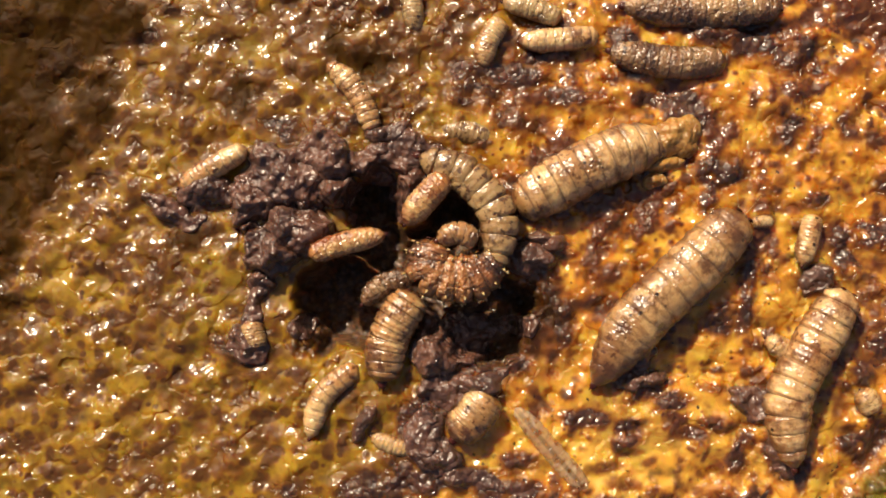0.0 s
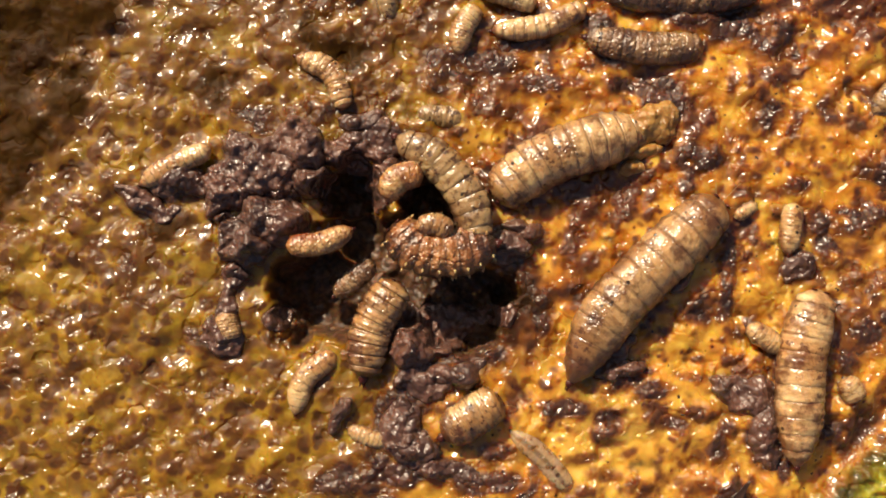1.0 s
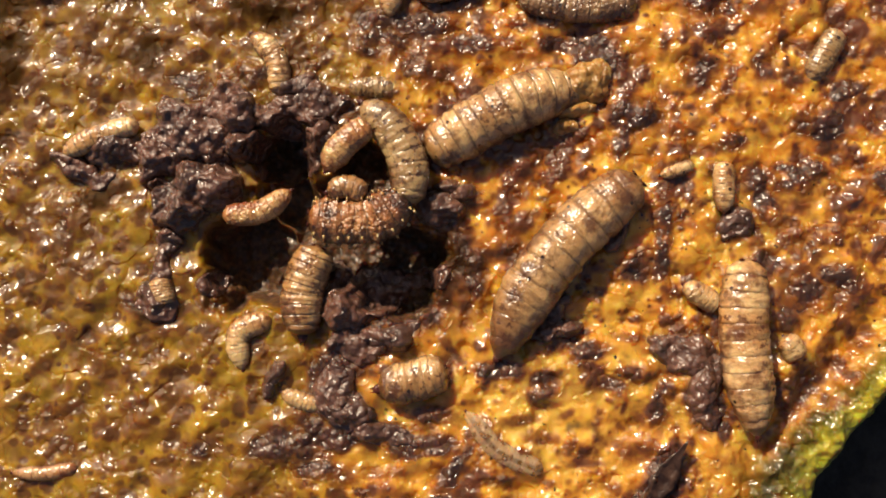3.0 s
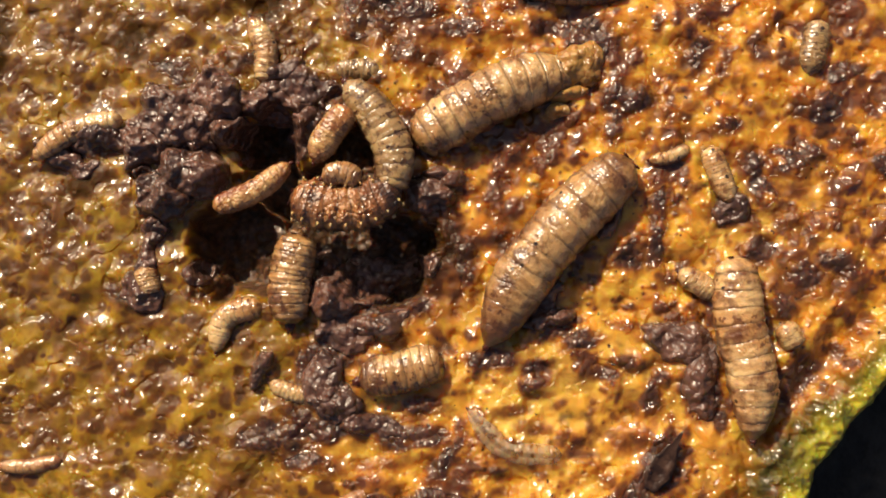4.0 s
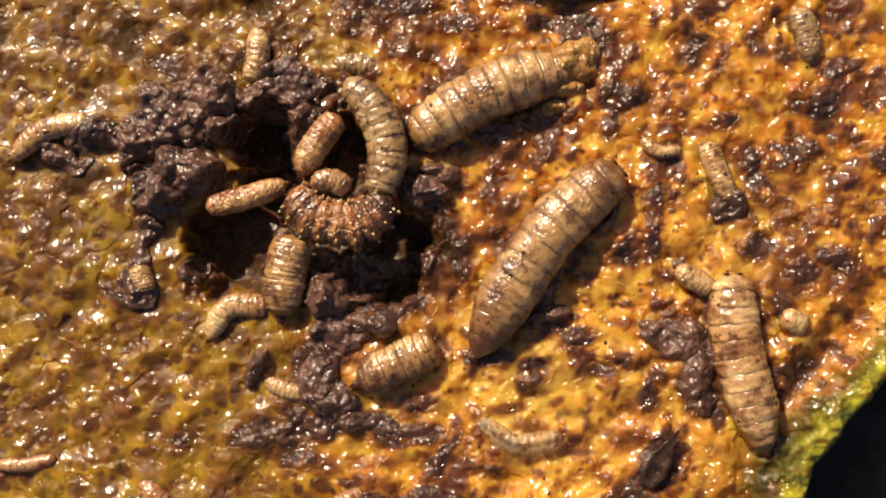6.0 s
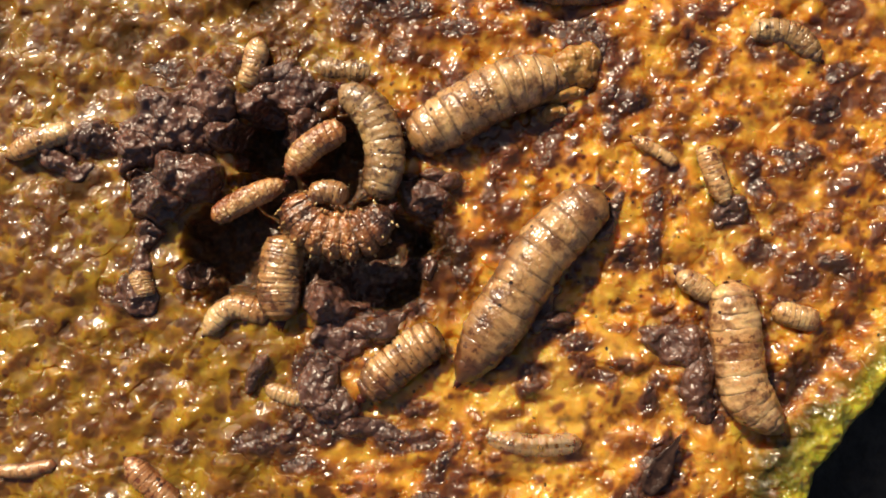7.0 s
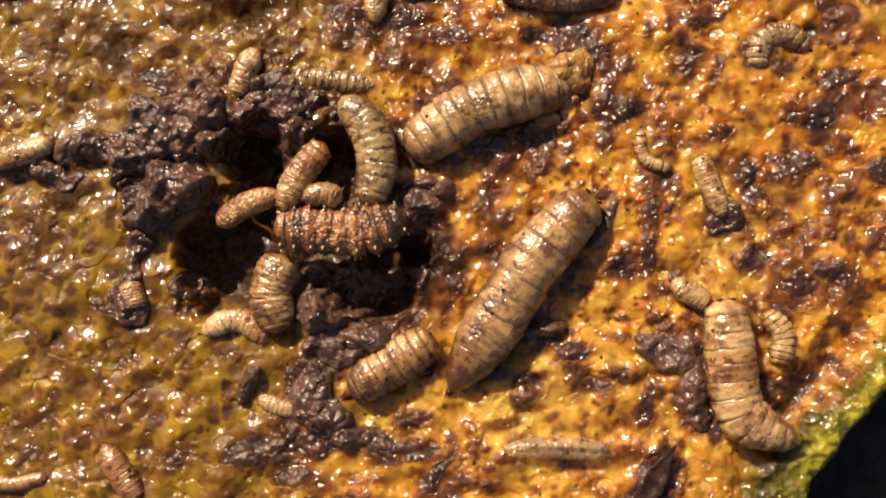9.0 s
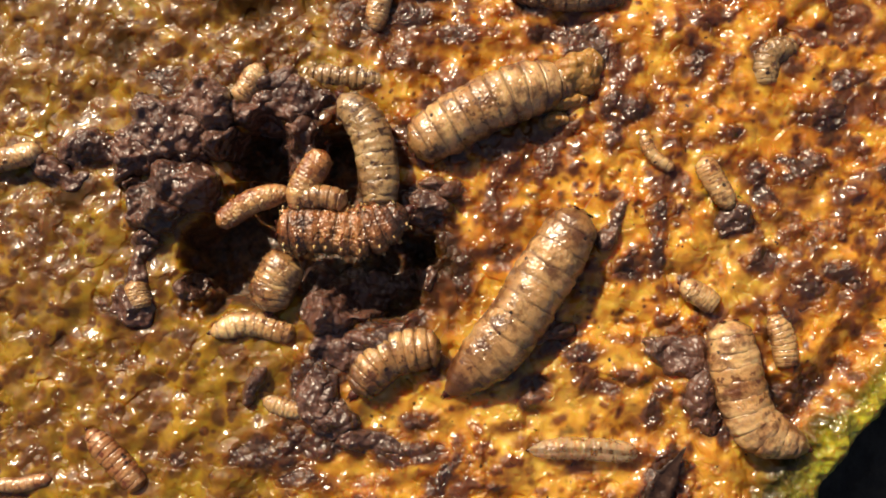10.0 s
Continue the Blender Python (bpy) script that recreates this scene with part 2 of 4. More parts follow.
ROLL, SWELL, CELL, WARPX, WARPY = Field(22, 2), Field(3.4, 2, 0.35), Field(1.5, 2, 0.3), Field(3.2, 3), Field(3.2, 3)
CLOT = Field(1.0, 2, 0.4)
BLOTCH, GRAIN, LUMP, RIDGE = Field(4.2, 4, 0.45), Field(1.3, 3, 0.45), Field(2.0, 3, 0.42), Field(1.3, 3, 0.5)
MOTTLE = Field(1.5, 3, 0.6)


def edge_distance(x, y):
    """How far a place lies inside the rind's outline."""
    s = 0.9 * (y + 20.5)
    soft = np.log1p(np.exp(np.clip(s, -30, 30)))
    slope = 0.9 / (1 + np.exp(-np.clip(s, -30, 30)))
    rim = (30.4 + soft - x) / np.sqrt(1 + slope**2) + 0.22 * WARPX(x, y)
    return np.minimum(np.minimum(rim, x + 88), np.minimum(y + 48, 58 - y))


def pit(x, y):
    """Depth, 0 to 1, of the rotted hollow."""
    wx, wy = x + 1.1 * WARPX(x, y), y + 1.1 * WARPY(x, y)
    deep = np.zeros_like(x)
    for cx, cy, rx, ry in ((-24.0, 1.5, 6.4, 4.8), (-17.5, 3.5, 5.0, 4.4), (-11.5, 2.6, 5.4, 3.6), (-10.4, -0.9, 4.8, 2.9), (-21.8, 12.2, 3.6, 3.2), (-20.5, 7.6, 4.0, 3.2), (-14.2, 10.2, 3.8, 4.6)):
        d = np.hypot((wx - cx) / rx, (wy - cy) / ry)
        deep = np.maximum(deep, 1 - smooth(d, 0.62, 1.12))
    return deep


def height(x, y):
    """The rind's own relief in millimetres, without its fine grain."""
    d = edge_distance(x, y)
    z = 0.35 * ROLL(x, y) + 0.36 * SWELL(x, y) - 4.4 * pit(x, y)
    z = z - 1.0 * np.exp(-(((d - 7.2) / 1.3) ** 2)) + 0.8 * np.exp(-(((d - 3.4) / 1.8) ** 2))
    return z - 8.0 * (1 - np.sqrt(np.clip(1 - (1 - np.clip(d, 0, 2.0) / 2.0) ** 2, 0, 1)))


PATCHES, SLIMES = [], []


def part(name, bm, material, parent, label=""):
    data = bpy.data.meshes.new(name)
    bm.to_mesh(data)
    bm.free()
    data.materials.append(material)
    data.polygons.foreach_set("use_smooth", [True] * len(data.polygons))
    ob = new(name, data)
    ob.parent = parent
    return tagged(ob, label)


def sheet(name, x, y, z, keep, material, attributes=()):
    """A mesh over a lattice, of the squares where keep holds."""
    ny, nx = x.shape
    ids = np.arange(nx * ny).reshape(ny, nx)
    ok = (keep[:-1, :-1] | keep[1:, :-1] | keep[:-1, 1:] | keep[1:, 1:])
    quads = np.stack([ids[:-1, :-1][ok], ids[:-1, 1:][ok], ids[1:, 1:][ok], ids[1:, :-1][ok]], 1)
    used, flat = np.unique(quads, return_inverse=True)
    quads = flat.reshape(quads.shape)
    co = np.stack([x.ravel()[used], y.ravel()[used], z.ravel()[used]], 1) * MM
    data = bpy.data.meshes.new(name)
    data.vertices.add(len(co))
    data.vertices.foreach_set("co", co.ravel())
    data.loops.add(quads.size)
    data.loops.foreach_set("vertex_index", quads.ravel())
    data.polygons.add(len(quads))
    data.polygons.foreach_set("loop_start", np.arange(len(quads)) * 4)
    data.polygons.foreach_set("use_smooth", np.ones(len(quads), bool))
    data.update(calc_edges=True)
    for key, values in attributes:
        data.attributes.new(key, "FLOAT", "POINT").data.foreach_set("value", values.ravel()[used].astype(np.float32))
    data.materials.append(material)
    return new(name, data)


def pulp(x, y, rx, ry, turn, h, amber=False):
    """A wet lump of rotten pulp at x, y, rx by ry millimetres in radius and about h high."""
    PATCHES.append((x, y, rx, ry, radians(turn), h, amber))


def slime(x, y, rx, ry, turn, depth):
    """A flat puddle of slime: depth 0.4 is a red-brown stain, 0.95 a thick purplish film, 1 a matte near-black patch,
    some put in for shade.
    """
    SLIMES.append((x, y, rx, ry, radians(turn), depth))


# ---- rotten pulp, lump by lump ----
pulp(-31.5, 14.3, 4.2, 3.7, 0, 2.8)
pulp(-27.6, 16.2, 3.7, 2.6, 0, 2.8)
pulp(-22.8, 16.2, 3.3, 1.9, 0, 1.8)
pulp(-26.1, 13.4, 2.5, 1.7, 0, 2.6)
pulp(-29.7, 9.3, 4.7, 2.6, 0, 2.6)
pulp(-32.4, 6.2, 3.1, 2.6, 0, 2.6)
pulp(-33.4, 3.4, 1.8, 1.4, 0, 1.2)
pulp(-17.8, 17.0, 3.3, 2.1, 0, 1.8)
pulp(-18.3, 13.3, 2.2, 2.5, 0, 1.6)
pulp(-12.2, -1.0, 4.4, 2.5, 0, 1.3)
pulp(-7.8, -0.2, 2.8, 2.2, 0, 1.0)
pulp(-15.2, -2.9, 2.7, 2.8, 0, 2.4)
pulp(-14.6, -6.4, 2.8, 2.2, 0, 1.4)
pulp(-6.2, 6.9, 2.7, 2.0, 0, 1.8)
pulp(-3.7, 8.6, 2.2, 1.0, 0, 1.0)
pulp(-16.1, -11.3, 2.2, 2.7, 0, 1.4)
pulp(-11.3, -15.0, 3.9, 1.4, 0, 1.0)
pulp(-14.5, -13.4, 2.5, 1.7, 0, 1.2)
pulp(-33.8, 1.0, 1.4, 2.2, 0, 1.4)
pulp(-34.5, -2.3, 2.2, 2.0, 0, 1.4)
pulp(-39.0, 12.9, 3.1, 1.7, 0, 1.2)
pulp(-42.1, 10.7, 3.9, 1.6, -20, 1.0)
pulp(-22.5, -9.6, 0.8, 2.0, -25, 0.95)
pulp(4.9, -4.5, 2.7, 1.6, 0, 1.0)
pulp(17.9, -7.1, 3.4, 2.1, -10, 1.2)
pulp(19.5, -10.3, 1.7, 3.9, 0, 1.1)
pulp(22.6, 5.5, 1.6, 2.3, 0, 1.1)
pulp(7.7, 19.5, 2.9, 2.2, 10, 1.5, True)
pulp(9.6, 19.7, 1.3, 2.3, 0, 1.0, True)
pulp(7.2, 16.7, 2.2, 0.8, 10, 1.2, True)
pulp(6.3, 15.1, 1.7, 0.8, 20, 1.0, True)
pulp(-34.0, 12.1, 2.8, 3.1, 0, 2.2)
pulp(4.9, -2.6, 2.0, 1.2, 0, 1.6)
pulp(6.2, -4.7, 1.7, 1.0, 20, 1.2)
pulp(11.1, 5.2, 1.0, 2.8, -30, 1.0)
pulp(-5.4, 9.1, 1.7, 0.8, 0, 1.4)
pulp(-10.9, -5.7, 2.9, 1.4, 0, 1.5)
pulp(-16.8, -0.7, 1.4, 1.7, 0, 1.6)
pulp(-28.7, -0.7, 1.4, 1.3, 0, 1.0)
pulp(-20.9, 18.9, 3.4, 1.4, 0, 1.3)


# ---- flat slime and brown stains soaked into the rind, some dark patches for shade ----
# Next three: shade of the upper-left corner put in as dark patches.
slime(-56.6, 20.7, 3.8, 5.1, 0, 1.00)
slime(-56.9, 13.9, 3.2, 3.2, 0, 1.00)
slime(-55.0, 25.1, 3.4, 2.3, 0, 0.85)
slime(-49.3, 23.7, 2.3, 1.8, 0, 1.00)
slime(-46.0, 28.3, 3.0, 1.5, 0, 0.70)
slime(-43.3, 30.9, 2.3, 1.0, 0, 0.60)
slime(-59.2, 29.2, 2.3, 2.9, 0, 0.75)
slime(-52.5, 17.4, 1.7, 2.9, 0, 0.60)
slime(-56.1, 8.8, 2.9, 2.3, 0, 0.55)
slime(-51.2, 30.6, 2.3, 1.7, 0, 0.60)
slime(-26.1, 27.7, 1.9, 2.6, 0, 1.00)
slime(-23.1, 26.1, 3.2, 2.3, -20, 1.00)
slime(-25.0, 30.7, 3.4, 1.6, 0, 0.75)
slime(-18.9, 26.6, 1.5, 2.9, 0, 0.60)
slime(-15.0, 29.2, 2.9, 2.3, 0, 0.65)
slime(-12.8, 25.8, 2.9, 1.5, 0, 0.75)
slime(-8.7, 25.3, 3.4, 1.7, 0, 0.75)
slime(-5.5, 27.7, 2.9, 1.3, 0, 0.85)
slime(-9.9, 22.0, 2.3, 1.4, 0, 0.65)
slime(-12.7, 22.9, 2.3, 1.1, 0, 0.65)
slime(-29.5, 28.9, 2.3, 2.9, 0, 0.55)
slime(-33.0, 30.0, 1.5, 2.3, 0, 0.50)
slime(2.4, 29.6, 1.7, 1.6, 0, 0.85)
slime(3.1, 25.7, 3.4, 1.5, 0, 0.85)
slime(7.2, 22.9, 4.6, 1.1, -8, 0.90)
slime(10.0, 21.2, 2.2, 2.1, 0, 0.90)
slime(16.0, 29.4, 3.4, 1.9, 0, 0.90)
slime(19.6, 28.4, 2.9, 2.5, 0, 0.95)
slime(10.9, 29.9, 2.9, 1.0, 0, 0.70)
slime(19.1, 21.1, 1.7, 2.3, 0, 0.75)
slime(24.1, 26.8, 2.3, 1.0, 0, 0.60)
slime(25.4, 21.1, 1.4, 2.4, 0, 0.75)
slime(-2.5, 19.9, 2.3, 1.1, 20, 0.50)
slime(-6.8, 31.2, 1.7, 1.1, 0, 0.50)
slime(28.2, 19.6, 1.1, 1.1, 0, 0.60)
slime(19.0, 21.2, 1.2, 2.2, 0, 0.60)
slime(25.1, 21.7, 0.8, 2.5, -10, 0.55)
slime(13.0, 15.8, 2.5, 2.2, 30, 0.80)
slime(11.6, 13.4, 1.1, 2.1, -20, 0.75)
slime(18.3, 12.6, 4.9, 0.8, 0, 0.60)
slime(22.1, 13.5, 1.9, 1.1, 0, 0.85)
slime(25.4, 14.9, 0.7, 1.0, 20, 0.60)
slime(31.6, 15.3, 2.9, 2.4, 0, 0.95)
slime(33.3, 18.7, 2.2, 1.0, 10, 0.85)
slime(27.8, 20.0, 1.4, 1.2, 20, 0.60)
slime(27.3, 10.0, 3.5, 1.6, 5, 0.95)
slime(25.7, 7.5, 1.6, 1.9, 0, 0.75)
slime(28.0, 7.4, 3.3, 1.3, 0, 0.50)
slime(34.1, 9.5, 2.0, 0.9, -10, 0.50)
slime(36.9, 9.6, 1.4, 1.6, 0, 0.95)
slime(36.4, 5.5, 2.0, 0.8, 0, 0.70)
slime(15.5, 3.8, 1.0, 4.4, -5, 0.90)
slime(12.8, 1.1, 2.7, 1.6, 25, 0.75)
slime(22.2, 4.9, 1.9, 2.3, 0, 0.75)
slime(25.6, 1.4, 2.2, 1.3, 0, 0.75)
slime(28.3, 0.8, 1.9, 1.3, 0, 0.60)
slime(30.0, 2.3, 1.3, 1.0, 0, 0.55)
slime(29.3, -1.2, 3.3, 1.9, -15, 0.95)
slime(32.5, 0.4, 2.1, 1.5, 0, 0.70)
slime(35.0, -2.8, 1.3, 0.7, 0, 0.50)
slime(35.1, -5.0, 1.0, 0.7, 0, 0.55)
slime(18.9, 15.7, 1.1, 0.8, 0, 0.45)
slime(16.2, 14.4, 2.2, 1.0, 0, 0.45)
slime(23.2, 17.9, 0.5, 1.4, 0, 0.45)
slime(21.0, 10.8, 2.2, 0.9, 0, 0.60)
slime(-12.1, 23.2, 3.3, 1.5, 0, 0.75)
slime(-7.6, 22.1, 1.4, 3.1, 0, 0.60)
slime(-5.4, 20.3, 3.1, 1.4, 0, 0.55)
slime(-3.2, 23.3, 3.3, 1.2, 0, 0.75)
slime(9.0, 22.5, 3.4, 1.9, 0, 0.90)
slime(2.2, 20.9, 2.5, 1.0, 10, 0.50)
slime(4.4, 18.8, 0.8, 0.7, 0, 0.85)
slime(5.3, 16.3, 1.5, 1.9, 0, 0.50)
slime(-9.3, 15.5, 1.6, 1.1, 0, 0.60)
slime(7.7, 20.3, 2.2, 1.3, 0, 0.50)
slime(0.6, 22.6, 2.2, 1.1, 0, 0.50)
slime(-5.4, 5.0, 1.9, 1.6, 0, 0.70)
slime(-6.8, 7.9, 2.2, 1.6, 0, 0.90)
slime(1.3, 5.1, 5.0, 0.9, 22, 0.60)
slime(-1.0, 2.7, 3.3, 1.0, 15, 0.65)
slime(8.2, 12.5, 2.7, 1.1, 32, 0.65)
slime(3.8, 13.2, 1.2, 2.2, -20, 0.50)
slime(-4.3, 1.2, 1.1, 1.3, 0, 0.55)
slime(-3.3, 7.7, 2.7, 0.8, 0, 0.70)
slime(-16.2, -12.8, 2.5, 1.9, 0, 0.95)
slime(-15.7, -8.5, 2.0, 2.7, 0, 0.80)
slime(-11.9, -14.7, 6.3, 0.9, 4, 0.90)
slime(-6.4, -13.3, 2.0, 1.2, 0, 0.85)
slime(-16.2, -16.1, 3.3, 1.0, 0, 0.75)
slime(-19.5, -13.9, 2.0, 2.5, 0, 0.75)
slime(-22.7, -17.3, 3.3, 1.4, 0, 0.75)
slime(-18.8, -18.8, 2.2, 1.0, 0, 0.80)
slime(-16.2, -19.3, 2.7, 0.9, 0, 0.65)
slime(-11.9, -18.8, 3.3, 0.7, 0, 0.50)
slime(-5.0, -19.2, 1.4, 3.4, -35, 0.75)
slime(-6.5, -22.8, 5.0, 1.3, 0, 0.90)
slime(-11.3, -22.5, 2.2, 0.8, 0, 0.75)
slime(-9.7, -21.3, 1.6, 0.8, 0, 0.50)
slime(-8.7, -6.4, 2.2, 1.1, -30, 0.40)
slime(-5.4, -6.4, 0.8, 2.4, 35, 0.60)
slime(-1.7, -8.6, 2.3, 0.9, 0, 0.95)
slime(4.2, -10.6, 1.9, 1.9, 0, 0.90)
slime(0.6, -9.1, 2.2, 1.0, 0, 0.75)
slime(8.0, -7.2, 2.5, 1.0, 10, 0.90)
slime(5.4, -6.5, 2.2, 0.9, 20, 0.65)
slime(8.6, -10.2, 0.7, 1.3, 0, 0.65)
slime(1.5, -13.9, 3.3, 0.7, 0, 0.65)
slime(3.7, -15.7, 2.2, 0.9, -10, 0.55)
slime(8.0, -17.2, 0.9, 1.5, 0, 0.45)
slime(-3.3, -15.3, 0.7, 1.6, -20, 0.60)
slime(-1.6, -13.8, 0.7, 1.3, 20, 0.70)
slime(1.1, -21.5, 1.6, 0.6, 0, 0.55)
slime(8.4, -18.0, 2.2, 0.6, 0, 0.50)
slime(3.6, -19.1, 0.5, 0.5, 0, 0.50)
slime(-0.1, -18.6, 2.2, 0.5, -10, 0.40)
slime(6.6, -13.3, 1.3, 0.5, 30, 0.55)
slime(17.5, -6.4, 2.7, 1.1, -5, 0.95)
slime(19.2, -10.6, 1.9, 3.3, 0, 0.95)
slime(17.0, -8.5, 2.7, 1.5, 0, 0.60)
slime(12.8, -5.6, 2.7, 0.7, -10, 0.65)
slime(13.4, -9.1, 2.0, 0.9, 0, 0.80)
slime(10.6, -10.2, 1.9, 0.9, 0, 0.65)
slime(15.9, -10.6, 1.0, 1.3, 0, 0.85)
slime(14.9, -12.7, 1.0, 2.2, 0, 0.75)
slime(13.3, -13.9, 1.0, 1.0, 0, 0.55)
slime(19.7, -12.2, 2.0, 1.3, 0, 0.95)
slime(21.2, -14.4, 1.0, 1.3, 0, 0.75)
slime(21.3, -17.5, 1.5, 1.1, 0, 0.50)
slime(12.8, -16.5, 2.2, 1.3, 0, 0.60)
slime(10.6, -16.0, 1.3, 0.8, 0, 0.50)
slime(15.4, -18.0, 1.4, 3.3, -38, 0.90)
slime(13.2, -21.8, 1.4, 2.7, -25, 0.85)
slime(19.5, -21.6, 1.2, 1.6, -30, 0.50)
slime(10.6, -20.2, 1.0, 1.0, 0, 0.50)
slime(27.7, -3.8, 1.5, 1.6, 0, 0.75)
slime(27.7, -10.6, 3.6, 1.8, 28, 0.95)
slime(31.1, -6.3, 0.8, 2.2, -30, 0.50)
slime(25.4, -8.5, 1.1, 2.2, 0, 0.40)
slime(-36.2, 22.6, 2.3, 2.5, 0, 1.00)
slime(-31.6, 19.5, 3.1, 1.6, -10, 0.75)
slime(-25.9, 19.9, 2.6, 1.4, 15, 0.80)
slime(-40.8, 8.4, 3.6, 1.9, 0, 1.00)
slime(-39.3, 11.8, 3.3, 1.2, 10, 0.90)
slime(-43.4, 6.3, 1.2, 4.4, -8, 0.65)
slime(-34.7, 12.8, 0.8, 3.3, 0, 0.50)
slime(-44.1, 2.2, 1.0, 3.1, 0, 0.55)
slime(-28.2, 17.9, 2.2, 1.4, 0, 0.75)
slime(-38.6, 18.0, 0.9, 2.2, 0, 0.55)
slime(-40.5, -8.7, 1.4, 1.3, 0, 0.60)
slime(-42.5, -8.7, 1.2, 1.1, 0, 0.50)
slime(-35.9, -13.1, 1.6, 1.2, 0, 0.65)
slime(-36.5, -15.2, 2.2, 0.9, 0, 0.55)
slime(-29.2, -16.8, 2.3, 1.5, 0, 0.70)
slime(-42.7, -13.0, 1.4, 1.0, 0, 0.55)
slime(-32.0, -11.4, 2.3, 1.0, 0, 0.60)
slime(-43.7, -10.9, 1.1, 0.8, 0, 0.50)
slime(-38.5, -19.0, 2.7, 0.9, 0, 0.50)
slime(-44.1, -18.9, 2.4, 0.9, 0, 0.60)
slime(-34.4, -3.1, 3.2, 1.5, 0, 1.00)
slime(-37.2, -2.3, 2.0, 1.1, 0, 0.70)
slime(-33.9, -5.3, 2.7, 0.8, 0, 0.60)
slime(-40.1, -5.3, 1.3, 0.8, 0, 0.45)
slime(-22.8, -8.5, 1.6, 1.3, 0, 0.45)
slime(-28.3, -11.3, 1.4, 1.1, 0, 0.40)
slime(-38.8, -11.3, 1.6, 0.9, 0, 0.40)
slime(-44.8, -15.1, 1.4, 0.9, 0, 0.45)
slime(-33.1, -19.4, 2.0, 0.9, 0, 0.45)
slime(-24.9, -20.9, 2.2, 1.0, 0, 0.45)
slime(-21.0, -21.9, 2.2, 0.8, 0, 0.50)
slime(-30.6, -6.9, 1.6, 0.8, 0, 0.40)
# Beside the hollow: dark rot and shade put in as near-black patches.
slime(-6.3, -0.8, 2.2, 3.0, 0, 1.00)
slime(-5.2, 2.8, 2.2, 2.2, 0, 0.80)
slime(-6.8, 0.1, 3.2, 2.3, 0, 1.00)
slime(-8.7, -4.2, 4.0, 1.4, 0, 0.85)
slime(-3.8, -2.6, 1.4, 2.7, 0, 0.60)
slime(-11.9, -5.3, 2.7, 1.3, 0, 0.85)
slime(-15.4, -15.4, 6.0, 1.6, 4, 0.95)
slime(-21.1, -16.7, 3.5, 1.9, 0, 0.92)
slime(-17.9, -10.7, 1.6, 3.3, 0, 0.85)
slime(-8.6, -16.3, 3.3, 1.2, 10, 0.85)
# More of the dark rot and shade beside the hollow, put into colour.
slime(-4.6, 1.8, 2.0, 2.8, 0, 1.00)
slime(-2.9, 0.1, 1.5, 3.3, 0, 0.75)


def lump_shape(gx, gy, x, y, rx, ry, turn):
    """Distance from a lump's middle, 1 at its ragged outline."""
    wx, wy = gx - x + 0.36 * rx * WARPX(gx * 1.3 + 40, gy * 1.3), gy - y + 0.36 * ry * WARPY(gx * 1.3, gy * 1.3 + 40)
    c, s = math.cos(turn), math.sin(turn)
    return np.hypot((wx * c + wy * s) / rx, (wy * c - wx * s) / ry)


def build_lumps():
    for x, y, rx, ry, turn, h, amber in PATCHES:
        reach = max(rx, ry) * 1.5 + 0.4
        a = np.arange(-reach, reach + 0.12, 0.12)
        gx, gy = np.meshgrid(x + a, y + a)
        d = lump_shape(gx, gy, x, y, rx, ry, turn)
        body = h * np.clip(1 - d, 0, 1) ** 0.55
        rough = smooth(1.1 - d, 0, 0.5) * min(1.0, 0.25 + h / 2.5)
        z = height(gx, gy) * (0.45 if h > 1.5 else 1.0) + body + rough * (0.3 if amber else 1.0) * (0.62 * LUMP(gx, gy) + 0.14 * np.abs(RIDGE(gx, gy)))
        z = z - 0.7 * smooth(d, 0.8, 1.15)
        ob = sheet("pulp_lump", gx, gy, z, d < 1.14, AMBER_PULP if amber else PULP)
        tagged(ob, "wrinkled amber pulp lapping over a larva" if amber else "lumpy dark brown wet rotten pulp on the rind", "rotten pulp", "pulp lumps on the rind", "stuff")


def build_rind():
    d = edge_distance(GX, GY)
    warm = smooth(GX + 3 * ROLL(GX, GY) + 1.5 * BLOTCH(GX, GY) - 0.15 * GY, -21, -3)
    blotch, grain = BLOTCH(GX, GY), GRAIN(GX, GY)
    near, puddle, goal, blot_shade = (np.zeros_like(GX) for _ in range(4))
    patches = [(x, y, rx, ry, turn, 0.85, 0.7) for x, y, rx, ry, turn, _, amber in PATCHES if not amber]
    patches += [(x, y, rx, ry, turn, depth, 0.6 * smooth(depth, 0.5, 0.95) * (depth < 1)) for x, y, rx, ry, turn, depth in SLIMES]
    for x, y, rx, ry, turn, depth, thick in patches:
        big = 2.2 * max(rx, ry) + 2
        i, j = np.searchsorted(XS, (x - big, x + big)), np.searchsorted(YS, (y - big, y + big))
        area = np.s_[j[0]:j[1], i[0]:i[1]]
        q = lump_shape(GX[area], GY[area], x, y, rx, ry, turn) + 0.16 * grain[area]
        fade = 1 - smooth(q, 0.35, 1.65)
        near[area] = np.maximum(near[area], fade)
        goal[area] = np.maximum(goal[area], fade * depth)
        # Depth 1 marks near-black blots and shade put in as patches.
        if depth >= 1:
            blot_shade[area] = np.maximum(blot_shade[area], 1 - smooth(q, 0.3, 1.25))
        puddle[area] = np.maximum(puddle[area], thick * smooth(1.3 - q, 0, 1.2))
    left = 1 - smooth(GX + 0.4 * GY, -26, -10)
    film = (0.72 - 0.45 * left) * smooth(0.60 * blotch + 0.40 * grain + 0.22, -0.05, 0.95)
    # round brown spots, dense on the olive side
    dots = np.zeros_like(GX)
    for _ in range(6500):
        x, y = rng.uniform(-63, 45), rng.uniform(-29, 37)
